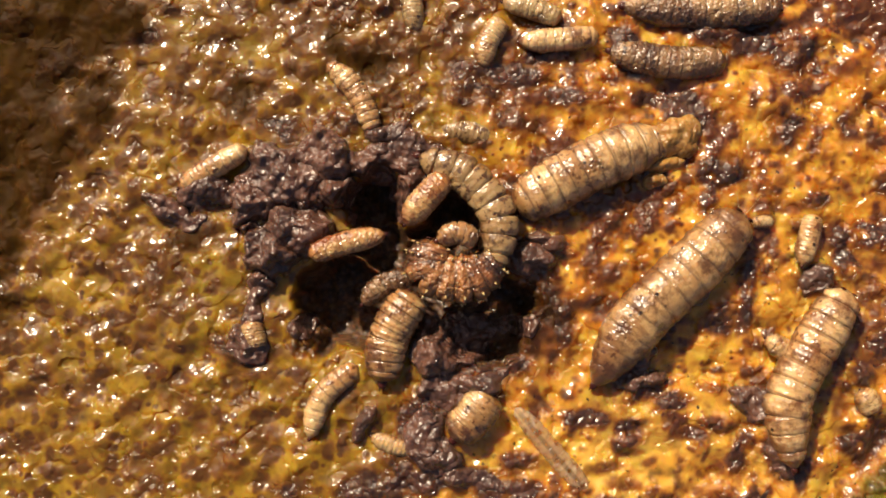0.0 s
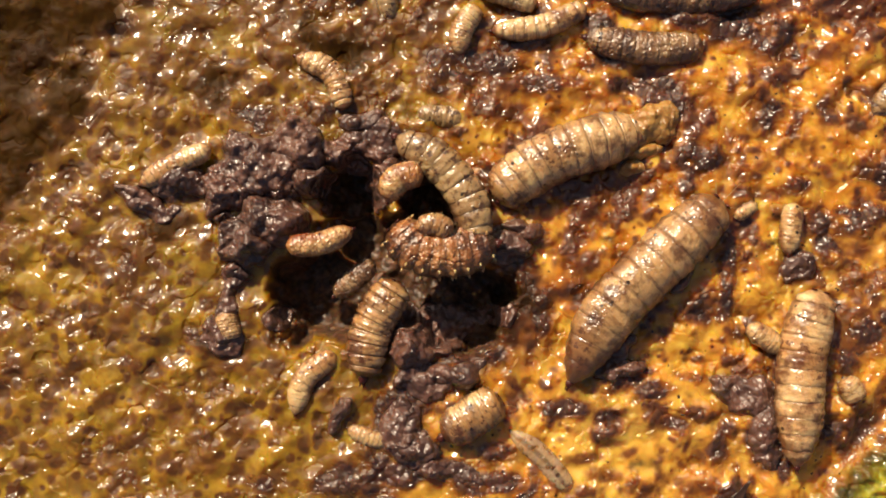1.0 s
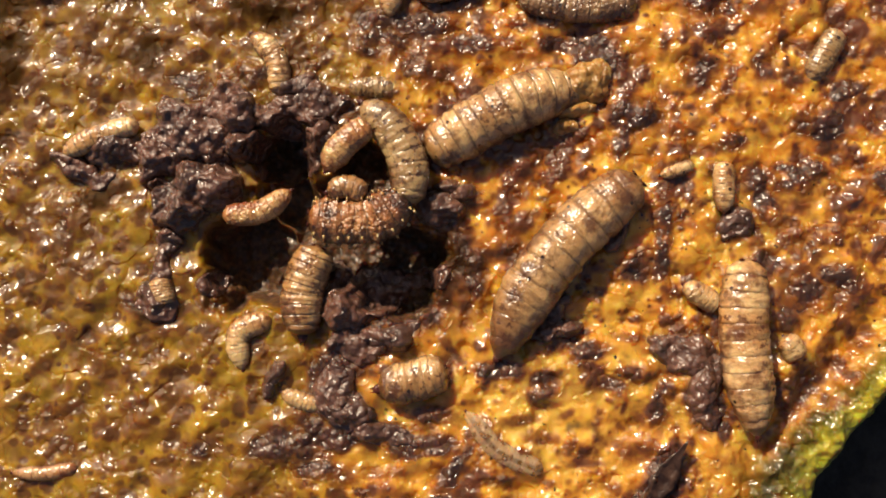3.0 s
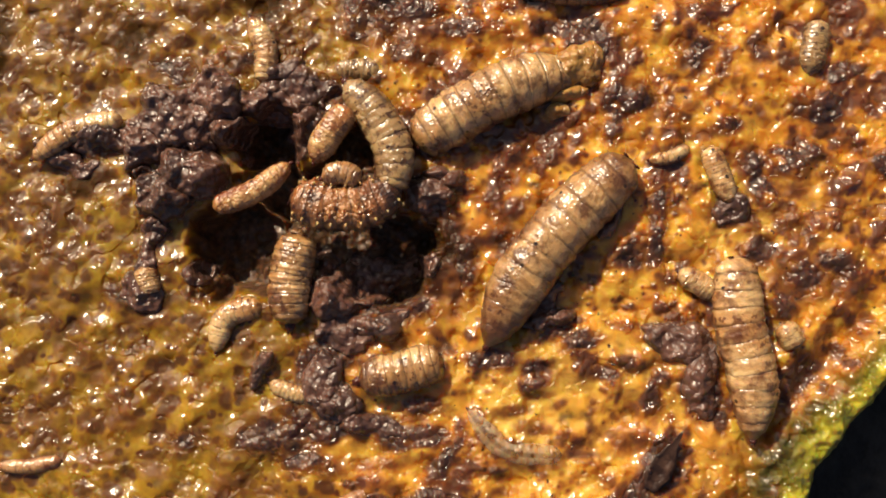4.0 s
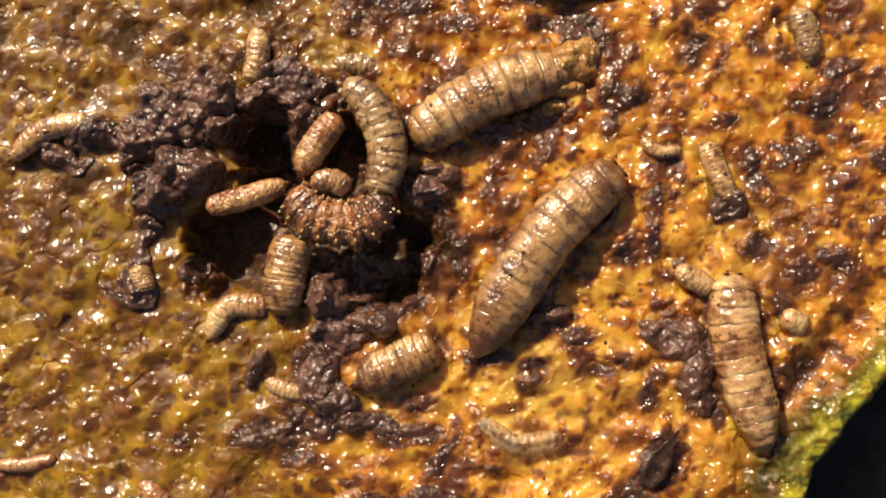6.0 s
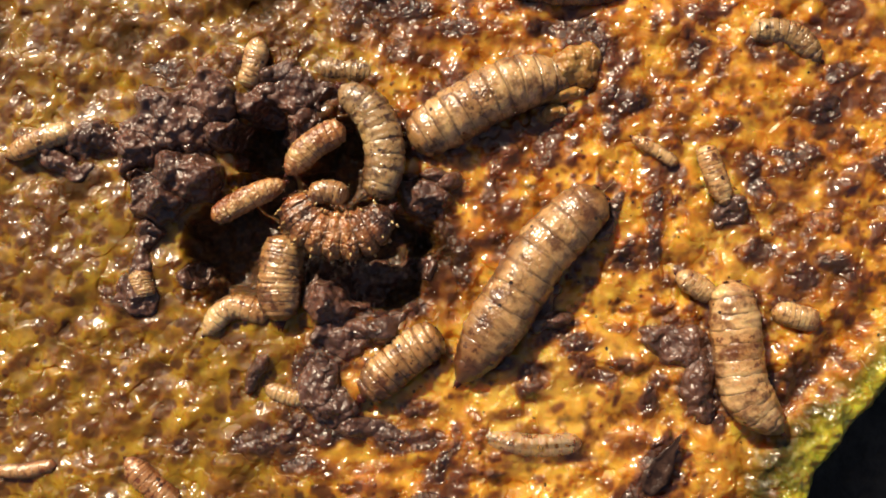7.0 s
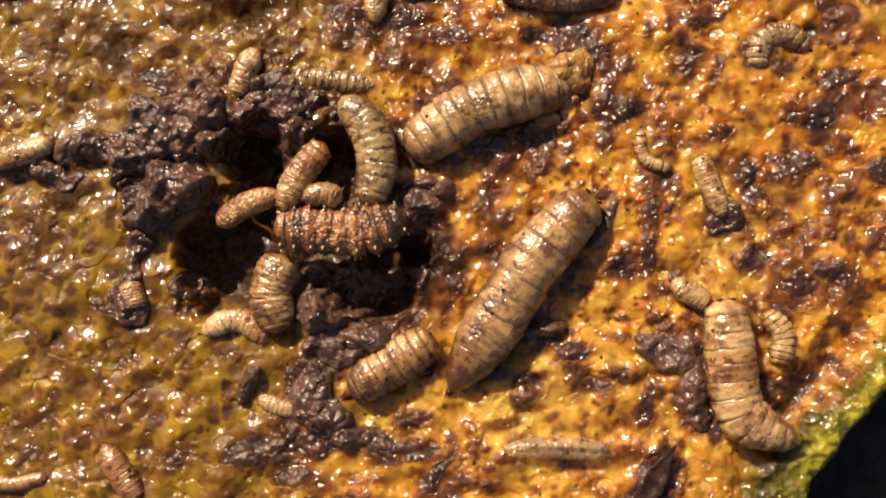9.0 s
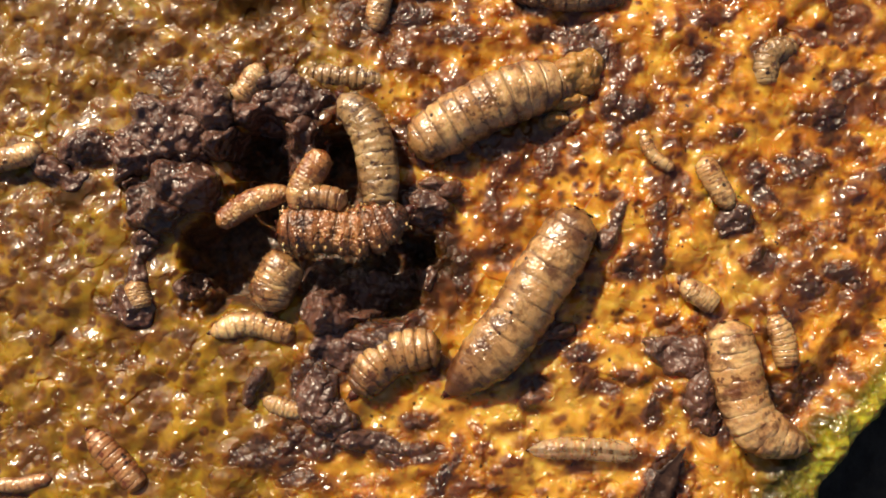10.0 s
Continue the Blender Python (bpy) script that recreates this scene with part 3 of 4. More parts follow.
        crowd = float(BLOTCH(x * 0.8 + 11, y * 0.8))
        east = x > -18 + 4 * crowd
        if rng.random() > (0.34 + 0.9 * crowd if east else 0.50 + 0.3 * crowd):
            continue
        r = 0.16 + 0.42 * rng.random() ** 1.6 if east else 0.25 + 0.8 * rng.random() ** 1.8
        i, j = np.searchsorted(XS, (x - 2 * r, x + 2 * r)), np.searchsorted(YS, (y - 2 * r, y + 2 * r))
        area = np.s_[j[0]:j[1], i[0]:i[1]]
        warp = 0.55 if not east else 0.9
        q = np.hypot(GX[area] - x + warp * r * grain[area], GY[area] - y + warp * r * blotch[area]) / r
        dots[area] = np.maximum(dots[area], (rng.uniform(0.15, 0.6) if east else rng.uniform(0.35, 0.95)) * (1 - smooth(q, 0.1, 1.4)))
    film = film + 1.35 * dots * (1 - 0.5 * near)
    clots = smooth(CLOT(GX, GY) + 0.5 * blotch, 0.12, 0.95) * (1 - left) * (1 - 0.5 * near) * (1 - 0.45 * smooth(GX, 8, 22))
    film = film + 0.36 * clots
    film = film + 0.17 * smooth(MOTTLE(GX, GY) + 0.2 * blotch, 0.0, 0.8) * (1 - left) * (1 - 0.7 * near)
    # Shade of the upper-left corner put into the film; the top darkened too.
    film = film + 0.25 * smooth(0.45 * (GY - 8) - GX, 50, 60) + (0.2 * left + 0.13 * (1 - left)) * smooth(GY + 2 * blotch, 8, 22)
    film = np.clip(np.maximum(film * (1 - 0.5 * near), goal * (1.06 + 0.30 * blotch + 0.34 * grain + 0.2 * MOTTLE(GX, GY))), 0, 1)
    lip = 1 - smooth(d + 0.5 * grain - 1.8 * smooth(-GY, 9, 18), 3.2, 6.8)
    film = film * (1 - lip) + lip * np.clip(0.06 + 0.16 * grain + 0.7 * goal * smooth(d, 3.0, 4.6), 0, 1)
    # Two broad patches of paler, less filmed flesh.
    golden = np.exp(-(((GX - 6) / 13) ** 2) - ((GY + 14) / 8) ** 2) + 0.8 * np.exp(-(((GX - 25) / 10) ** 2) - ((GY - 3) / 6) ** 2)
    film = film * (1 - 0.45 * golden * (1 - near))
    deep = pit(GX, GY)
    rot = smooth(deep + 0.25 * grain, 0.12, 0.45)
    # black: the upper-left corner's shade put into colour, with the darkest patches.
    black = np.maximum(0.85 * smooth(0.45 * (GY - 8) - GX + 4 * blotch + 1.5 * grain, 54, 60), 0.8 * blot_shade)
    z = height(GX, GY) + 0.04 * grain + (0.24 - 0.10 * left) * CELL(GX, GY) - 0.10 * dots * left + 0.16 * dots * (1 - left) + 0.15 * clots + puddle * (0.5 + 0.45 * LUMP(GX, GY)) + 0.13 * smooth(film, 0.5, 1) * np.abs(RIDGE(GX, GY))
    z = z + 0.5 * deep * LUMP(GX, GY) + 0.30 * lip * RIDGE(GX * 1.2, GY * 1.2)
    z = np.where(d < -0.1, -9.0, z)
    ob = sheet("rind", GX, GY, z, d > -0.6, RIND, (("warm", warm), ("film", film), ("puddle", puddle), ("golden", golden), ("green", lip), ("inner", smooth(d + 0.4 * blotch, 2.6, 5.0)), ("rot", rot), ("black", black)))
    return tagged(ob, "rotting yellow and orange fruit rind with brown spots and green rim", "fruit rind", kind="structure")


build_lumps()
build_rind()

bm = bmesh.new()
bmesh.ops.create_circle(bm, cap_ends=True, segments=64, radius=60.0)
ground = part("ground", bm, SOIL, None)
ground.location.z = -0.0095
tagged(ground, "dark damp soil under the rotting rind", "soil", kind="structure")


# ---- larvae ----
# style: material, segments, label, head taper, spikes, head at the far end, how deep its two ends sink
BIG_DARK = (DARKER, 11, "large dull tan ringed larva smeared with brown slime", 0.34, 0, False, (0.5, 0.0))
BIG_PALE = (TAN, 12, "large tan ringed larva with brown specks, half sunk in slime", 0.55, 0, True, (0.3, 2.6))
GREY_ARC = (GREY, 9, "curved greyish larva bending over the dark hollow", 0.5, 0, False, (0.0, 0.0))
BROWN_CURL = (BROWN, 9, "curled brown larva caked in pulp with pale spiky warts", 0.5, 1, False, (0.0, 0.0))
FINGER = (RUSTY, 9, "small pale larva reaching over the dark hollow", 0.35, 0, False, (0.0, 0.0))
REACHER = (RUSTY, 9, "small tan larva stretched out over the dark hollow", 0.45, 0, True, (0.0, 0.0))
STOUT = (TAN, 9, "stout tan ringed larva with shiny wet back", 0.6, 0, False, (0.0, 0.0))
SMALL_PALE = (PALE, 9, "small pale tan larva lying on the slimy rind", 0.4, 0, False, (0.0, 0.0))
LONG_PALE = (PALE, 11, "long pale yellow ringed larva near the green rim", 0.35, 0, False, (0.0, 0.0))
TINY = (PALE, 7, "tiny whitish maggot on the orange rind", 0.4, 0, False, (0.0, 0.0))
GREY_WET = (SLIMED, 10, "greyish wet ringed larva coated in glistening slime", 0.55, 0, False, (0.0, 0.0))
SMALL_GREY = (GREY, 9, "small grey-tan larva lying on the slimy rind", 0.4, 0, False, (0.0, 0.0))
CLEAR = (CLEARSKIN, 10, "slender glassy translucent larva on the orange rind", 0.35, 0, False, (0.0, 0.0))
SMALL_DARK = (SLIMED, 8, "small dark tan larva beside the hollow", 0.45, 0, False, (0.0, 0.0))
ORANGE = (AMBER, 9, "small orange-tan pointed larva on the spotted rind", 0.3, 0, False, (0.0, 0.0))
# KNOB is the curled brown larva's pale end, added as its own body.
KNOB = (TAN, 6, "pale end of the curled brown larva, built as a separate body", 0.6, 0, False, (0.0, 0.0))
LARVAE = []


def curve_point(pts, u):
    """A place and its direction on the smooth curve through pts, u from 0 to 1."""
    k = min(int(u * (len(pts) - 1)), len(pts) - 2)
    f = u * (len(pts) - 1) - k
    a, b = pts[k], pts[k + 1]
    before = pts[k - 1] if k > 0 else a * 2 - b
    after = pts[k + 2] if k + 2 < len(pts) else b * 2 - a
    m0, m1 = (b - before) / 2, (after - a) / 2
    at = a * (2 * f**3 - 3 * f**2 + 1) + m0 * (f**3 - 2 * f**2 + f) + b * (3 * f**2 - 2 * f**3) + m1 * (f**3 - f**2)
    way = a * (6 * f**2 - 6 * f) + m0 * (3 * f**2 - 4 * f + 1) + b * (6 * f - 6 * f**2) + m1 * (3 * f**2 - 2 * f)
    return at, way.normalized()


def girth(u, taper):
    """The body's thickness along it, from the pointed head to the blunt tail."""
    front = taper + (1 - taper) * math.sin(min(u / 0.33, 1) * math.pi / 2)
    rear = 1 - 0.30 * max(0, (u - 0.72) / 0.28) ** 2
    return front * rear


def segment_mesh(i, n, r, span, taper, spikes, dice, origin):
    """One ring of the body, lying along x, with folds, warts and a few short bristles."""
    bm = bmesh.new()
    around, along = (30, 19) if r > 1.5 else (22, 14)
    reach = 1.42 if 0 < i < n - 1 else 1.25
    shift = [dice.uniform(0, 6.3) for _ in range(4)]
    groove = dice.uniform(0.13, 0.19) if r > 1.5 else dice.uniform(0.06, 0.11)
    rings = []
    for j in range(along + 1):
        s = j / along - 0.5
        u = (i + 0.5 + s * reach) / n
        g = girth(min(max(u, 0), 1), taper) * (1 - min(0.35, groove * (abs(s) / 0.5) ** 5.5))
        g *= 1 + 0.010 * math.cos(2 * math.pi * 2.5 * s + shift[0])
        if i == 0:
            g *= math.sqrt(max(0.02, min(1, (s + 0.5) / 0.6)))
        if i == n - 1:
            g *= math.sqrt(max(0.02, min(1, (0.5 - s) / 0.55)))
        ring = []
        for k in range(around):
            a = 2 * math.pi * k / around
            wart = 0
            for b in (0.5, 1.15, 2.0, 2.65, -0.35, -2.8):
                gap = math.atan2(math.sin(a - b), math.cos(a - b))
                wart += math.exp(-((gap / (0.20 - 0.06 * spikes)) ** 2) - ((s - 0.03) / 0.13) ** 2)
            q = g * r * (1 + (0.03 + 0.18 * spikes) * wart + 0.025 * math.sin(3 * a + shift[1]) + 0.018 * math.sin(6 * a + 8 * s + shift[2]) + 0.012 * math.sin(11 * a - 14 * s + shift[3]))
            y, z = math.cos(a) * q, math.sin(a) * q * (0.86 if a < math.pi else 0.8)
            ring.append(bm.verts.new((s * reach * span * MM, y * MM, z * MM)))
        rings.append(ring)
    for p, q in zip(rings, rings[1:]):
        for k in range(around):
            bm.faces.new((p[k], p[(k + 1) % around], q[(k + 1) % around], q[k]))
    bm.faces.new(rings[0][::-1])
    bm.faces.new(rings[-1])
    for _ in range(3 if r > 1.5 else 7):
        a, s = dice.choice((dice.uniform(-0.3, 0.6), dice.uniform(2.6, 3.5))), dice.uniform(-0.1, 0.2)
        g = girth((i + 0.5) / n, taper) * r * 0.95
        foot, out = Vector((s * span, math.cos(a) * g, math.sin(a) * g * 0.85)), Vector((dice.uniform(-0.6, 0.6), math.cos(a), math.sin(a))).normalized()
        tip, w = foot + out * (0.12 + 0.12 * r), 0.016 + 0.004 * r
        side = out.orthogonal().normalized() * w
        other = out.cross(side).normalized() * w
        ring = [bm.verts.new((foot + v) * MM) for v in (side, other - side * 0.5, -other - side * 0.5)]
        top = bm.verts.new(tip * MM)
        for k in range(3):
            bm.faces.new((ring[k], ring[(k + 1) % 3], top))
    rest = bm.verts.layers.float_vector.new("rest")
    fold, low = bm.verts.layers.float.new("fold"), bm.verts.layers.float.new("low")
    for v in bm.verts:
        v[fold] = max(0.0, 1 - abs(abs(v.co.x) / (span * MM) - 0.5) / 0.10)
        # Mask of flank shade put into the skin colour, plus dirt at the head.
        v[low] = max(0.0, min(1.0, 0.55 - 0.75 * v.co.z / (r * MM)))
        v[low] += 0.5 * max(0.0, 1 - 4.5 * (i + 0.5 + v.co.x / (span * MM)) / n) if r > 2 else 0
        v[rest] = v.co + origin + Vector((i * span * MM, 0, 0))
    return bm


def cap_mesh(r):
    """A small blunt cone with two hooks, for the mouth."""
    bm = bmesh.new()
    bmesh.ops.create_uvsphere(bm, u_segments=12, v_segments=8, radius=r * MM)
    for v in bm.verts:
        v.co.x *= 1.3 if v.co.x < 0 else 0.7
        v.co.z *= 0.8
    for side in (-1, 1):
        bmesh.ops.create_cone(bm, segments=6, radius1=r * 0.28 * MM, radius2=r * 0.05 * MM, depth=r * 1.1 * MM, cap_ends=True,
                              matrix=Matrix.Translation((-r * 1.3 * MM, side * r * 0.35 * MM, 0)) @ Matrix.Rotation(radians(-90), 4, "Y"))
    return bm


def larva(style, r, z, rows):
    """A ringed larva of radius r millimetres whose midline runs at height z through the points of each row (seconds, points)."""
    material, n, label, taper, spikes, flip, sink = style
    dice = random.Random(len(LARVAE) * 31 + 5)
    spines = []
    for t, *pts in rows:
        ends = np.linspace(-1, 1, len(pts))
        pts = [Vector((x, y, z * (0.66 if z > 3 else 0.12 if material is SLIMED or r < 1.5 else 0.36) - sink[e > 0] * abs(e) ** 2.5)) for (x, y), e in zip(pts, ends)]
        spines.append((t, pts[::-1] if flip else pts))
    lengths = [sum((curve_point(p, (k + 1) / 24)[0] - curve_point(p, k / 24)[0]).length for k in range(24)) for _, p in spines]
    span = sum(lengths) / len(lengths) / n
    origin = Vector((0.05 * len(LARVAE), 0, 0.03 * len(LARVAE)))
    body = tagged(new("larva"), label, "larva", "larvae on the rotting rind")
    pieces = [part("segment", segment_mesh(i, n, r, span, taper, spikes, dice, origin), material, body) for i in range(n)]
    if spikes:
        for i, ring in enumerate(pieces):
            for a in (-0.35, 0.15, 0.75, 2.4, 3.0, 3.5):
                bm = bmesh.new()
                bmesh.ops.create_cone(bm, segments=7, radius1=0.15 * MM, radius2=0.06 * MM, depth=0.34 * MM, cap_ends=True)
                g = girth((i + 0.5) / n, taper) * r * 1.10
                wart = part("wart", bm, PALE, ring)
                wart.matrix_basis = Matrix.Translation(Vector((dice.uniform(-0.2, 0.2), math.cos(a) * g, math.sin(a) * g * 0.95)) * MM) @ Matrix.Rotation(a - math.pi / 2, 4, "X")
    if r > 1.7:
        for side in (-1, 1):
            bm = bmesh.new()
            bmesh.ops.create_uvsphere(bm, u_segments=10, v_segments=6, radius=0.13 * r * MM)
            for v in bm.verts:
                v.co.x *= 0.35
            spot = part("spiracle", bm, HEAD, pieces[-1], "dark breathing pore")
            spot.location = Vector((span * 0.50, side * 0.26 * r, 0.22 * r)) * MM
    mouth = part("mouth", cap_mesh(max(0.16, r * taper * 0.42)), HEAD, body, "dark reddish mouthparts")
    LARVAE.append((body, pieces, mouth, spines, span))
    place(len(LARVAE) - 1, spines[0][1])


def stance(at, way):
    x = Vector((way.x, way.y, way.z))
    y = Vector((0, 0, 1)).cross(x).normalized()
    z = x.cross(y)
    return Matrix.Translation(at * MM) @ Matrix((x, y, z)).transposed().to_4x4()


def poses(k, pts):
    """The poses of a larva, and of its pieces on it, along a midline."""
    _, pieces, _, _, span = LARVAE[k]
    n = len(pieces)
    root = stance(*curve_point(pts, 0.5))
    back = root.inverted()
    own = [back @ stance(*curve_point(pts, (i + 0.5) / n)) for i in range(n)]
    at, way = curve_point(pts, 0.0)
    return root, own, back @ stance(at - way * span * 0.05, way)


def place(k, pts):
    body, pieces, mouth, _, _ = LARVAE[k]
    root, own, front = poses(k, pts)
    body.matrix_world = root
    for ob, m in zip(pieces, own):
        ob.matrix_basis = m
    mouth.matrix_basis = front


larva(BIG_DARK, 2.83, 2.7, [
    (0, (0.4, -5.5), (4.4, 0.8), (9.7, 6.2), (14.7, 11.7)),
    (1, (0.1, -6.3), (3.8, 0.6), (9.1, 6.2), (14.6, 11.7)),
    (2, (-0.1, -6.9), (3.3, -0.3), (8.3, 5.4), (13.7, 10.5)),
    (3, (-0.6, -7.7), (2.6, -1.0), (7.3, 4.8), (13.0, 9.7)),
    (4.5, (-0.8, -7.6), (2.8, -1.0), (7.5, 4.8), (12.9, 10.0)),
    (5.5, (-1.0, -8.1), (2.6, -1.3), (7.2, 4.7), (13.1, 9.5)),
    (7, (-3.1, -10.7), (1.0, -4.4), (5.1, 1.9), (10.4, 7.1)),
    (8, (-3.6, -10.7), (0.7, -4.3), (4.8, 2.1), (10.6, 7.1)),
    (9, (-3.3, -10.6), (0.9, -4.3), (5.0, 2.0), (10.2, 7.5)),
] + [
    (10, (-4.2, -10.6), (0.8, -5.8), (4.7, 0.1), (8.4, 6.1)),
])
larva(BIG_PALE, 2.72, 2.3, [
    (0, (-7.9, 11.9), (-2.8, 15.0), (2.5, 17.7), (8.3, 19.1)),
    (1, (-7.7, 11.8), (-3.0, 15.3), (2.6, 17.5), (8.4, 18.9)),
    (2, (-7.8, 11.5), (-3.1, 15.2), (2.4, 17.5), (8.3, 18.9)),
    (3, (-7.5, 12.1), (-2.5, 15.2), (2.7, 17.8), (8.5, 18.9)),
    (4.5, (-7.7, 11.8), (-2.7, 15.0), (2.7, 17.6), (8.6, 18.8)),
    (5.5, (-7.4, 11.6), (-2.5, 15.1), (2.9, 17.4), (8.8, 18.6)),
    (7, (-7.7, 12.0), (-2.6, 15.1), (2.6, 17.7), (8.5, 18.4)),
    (8, (-7.3, 12.0), (-2.3, 15.2), (3.1, 17.4), (8.9, 18.2)),
    (9, (-7.2, 11.9), (-2.2, 15.3), (3.4, 17.4), (9.4, 18.3)),
] + [
    (10, (-7.6, 12.2), (-2.5, 15.3), (2.9, 17.7), (8.9, 18.6)),
])
larva(GREY_ARC, 1.94, 3.2, [
    (0, (-17.7, 16.6), (-12.8, 14.7), (-9.7, 10.7), (-10.3, 5.5)),
    (0.5, (-17.3, 17.0), (-12.9, 15.1), (-9.9, 11.6), (-9.7, 7.0)),
    (1, (-17.4, 17.3), (-13.3, 15.1), (-10.4, 11.5), (-9.1, 7.1)),
    (1.5, (-16.1, 17.2), (-12.5, 15.4), (-10.2, 12.1), (-9.1, 8.1)),
    (2, (-14.8, 17.1), (-12.2, 14.3), (-10.5, 10.8), (-9.6, 7.0)),
    (2.5, (-14.7, 17.1), (-11.3, 15.3), (-9.8, 11.7), (-9.7, 7.8)),
    (3, (-13.8, 16.9), (-10.9, 14.3), (-9.3, 10.9), (-9.3, 7.1)),
    (4.5, (-14.3, 17.5), (-11.5, 14.4), (-9.7, 10.7), (-10.0, 6.6)),
    (5, (-13.5, 16.8), (-10.5, 14.1), (-9.4, 10.3), (-10.0, 6.3)),
] + [
    (5.5, (-13.5, 17.4), (-10.6, 14.1), (-9.5, 10.1), (-10.5, 5.9)),
    (7, (-14.3, 17.2), (-11.1, 14.5), (-10.0, 10.6), (-10.8, 6.5)),
    (8, (-13.9, 16.8), (-10.8, 14.4), (-10.2, 10.7), (-11.2, 6.9)),
    (9, (-13.4, 16.9), (-10.8, 14.1), (-10.0, 10.6), (-10.8, 6.8)),
    (9.5, (-13.8, 17.4), (-11.2, 14.7), (-10.6, 11.0), (-11.1, 7.2)),
    (10, (-14.1, 17.1), (-11.5, 14.1), (-10.6, 10.3), (-10.4, 6.4)),
])
larva(BROWN_CURL, 2.33, 3.6, [
    (0, (-9.3, 6.9), (-12.4, 4.7), (-16.2, 5.3), (-15.9, 8.3)),
    (0.5, (-8.3, 6.7), (-11.7, 5.5), (-15.2, 5.8), (-17.6, 7.9)),
    (1, (-7.5, 7.1), (-11.1, 6.2), (-14.8, 6.3), (-17.5, 8.6)),
    (1.5, (-7.8, 7.3), (-11.7, 6.4), (-15.7, 6.7), (-18.6, 8.7)),
    (2, (-9.1, 7.0), (-12.4, 6.3), (-15.8, 6.5), (-18.6, 8.2)),
    (2.5, (-9.6, 6.9), (-12.7, 5.8), (-15.9, 5.8), (-18.6, 7.1)),
    (3, (-9.3, 7.8), (-12.0, 5.8), (-15.4, 5.5), (-18.8, 5.6)),
    (4.5, (-8.9, 7.0), (-12.3, 5.6), (-16.0, 5.6), (-19.4, 6.8)),
    (5, (-8.7, 6.2), (-12.2, 4.4), (-16.2, 4.9), (-20.0, 6.3)),
] + [
    (5.5, (-9.2, 6.3), (-12.1, 4.0), (-15.9, 4.3), (-19.2, 6.1)),
    (7, (-9.4, 5.5), (-12.6, 3.1), (-16.5, 3.7), (-18.9, 6.8)),
    (7.5, (-9.5, 4.8), (-12.6, 2.3), (-16.4, 3.1), (-18.5, 6.4)),
    (8, (-8.0, 5.8), (-11.5, 3.6), (-15.7, 4.2), (-19.1, 6.6)),
    (8.5, (-7.6, 6.3), (-11.1, 4.0), (-15.1, 3.5), (-19.0, 5.0)),
    (9, (-7.1, 5.7), (-11.1, 4.3), (-15.4, 4.6), (-19.7, 4.5)),
    (9.5, (-8.0, 6.6), (-11.8, 4.5), (-16.1, 4.3), (-20.4, 4.1)),
    (10, (-7.8, 6.3), (-11.5, 4.4), (-15.7, 4.7), (-20.0, 4.6)),
])
larva(FINGER, 1.38, 5.0, [
    (0, (-18.8, 9.8), (-17.0, 12.3), (-14.9, 14.5)),
    (0.5, (-18.5, 11.0), (-17.4, 13.1), (-15.0, 13.8)),
    (1, (-18.0, 10.9), (-17.2, 13.1), (-14.8, 13.6)),
    (1.5, (-17.7, 10.8), (-17.0, 13.5), (-14.4, 14.6)),
    (2, (-16.9, 9.7), (-16.6, 12.7), (-14.0, 14.1)),
    (2.5, (-17.7, 10.8), (-16.0, 13.3), (-13.4, 15.1)),
    (3, (-17.2, 10.1), (-15.5, 12.7), (-13.0, 14.6)),
    (4.5, (-17.1, 9.3), (-15.8, 12.0), (-14.0, 14.5)),
    (5, (-17.6, 7.9), (-16.0, 11.2), (-13.8, 13.9)),
] + [
    (5.5, (-17.4, 7.8), (-16.1, 10.9), (-14.3, 13.8)),
    (7, (-19.1, 8.7), (-16.8, 11.4), (-13.7, 13.1)),
    (7.5, (-19.3, 8.9), (-16.5, 11.3), (-13.6, 13.5)),
    (8, (-18.8, 7.8), (-16.2, 10.5), (-14.1, 13.8)),
    (8.5, (-17.9, 7.3), (-16.1, 10.0), (-14.3, 12.7)),
    (9, (-18.8, 6.0), (-17.2, 9.4), (-14.7, 12.4)),
    (9.5, (-18.3, 6.3), (-16.9, 9.6), (-14.8, 12.4)),
    (10, (-18.1, 6.0), (-17.1, 9.0), (-15.3, 11.6)),
])
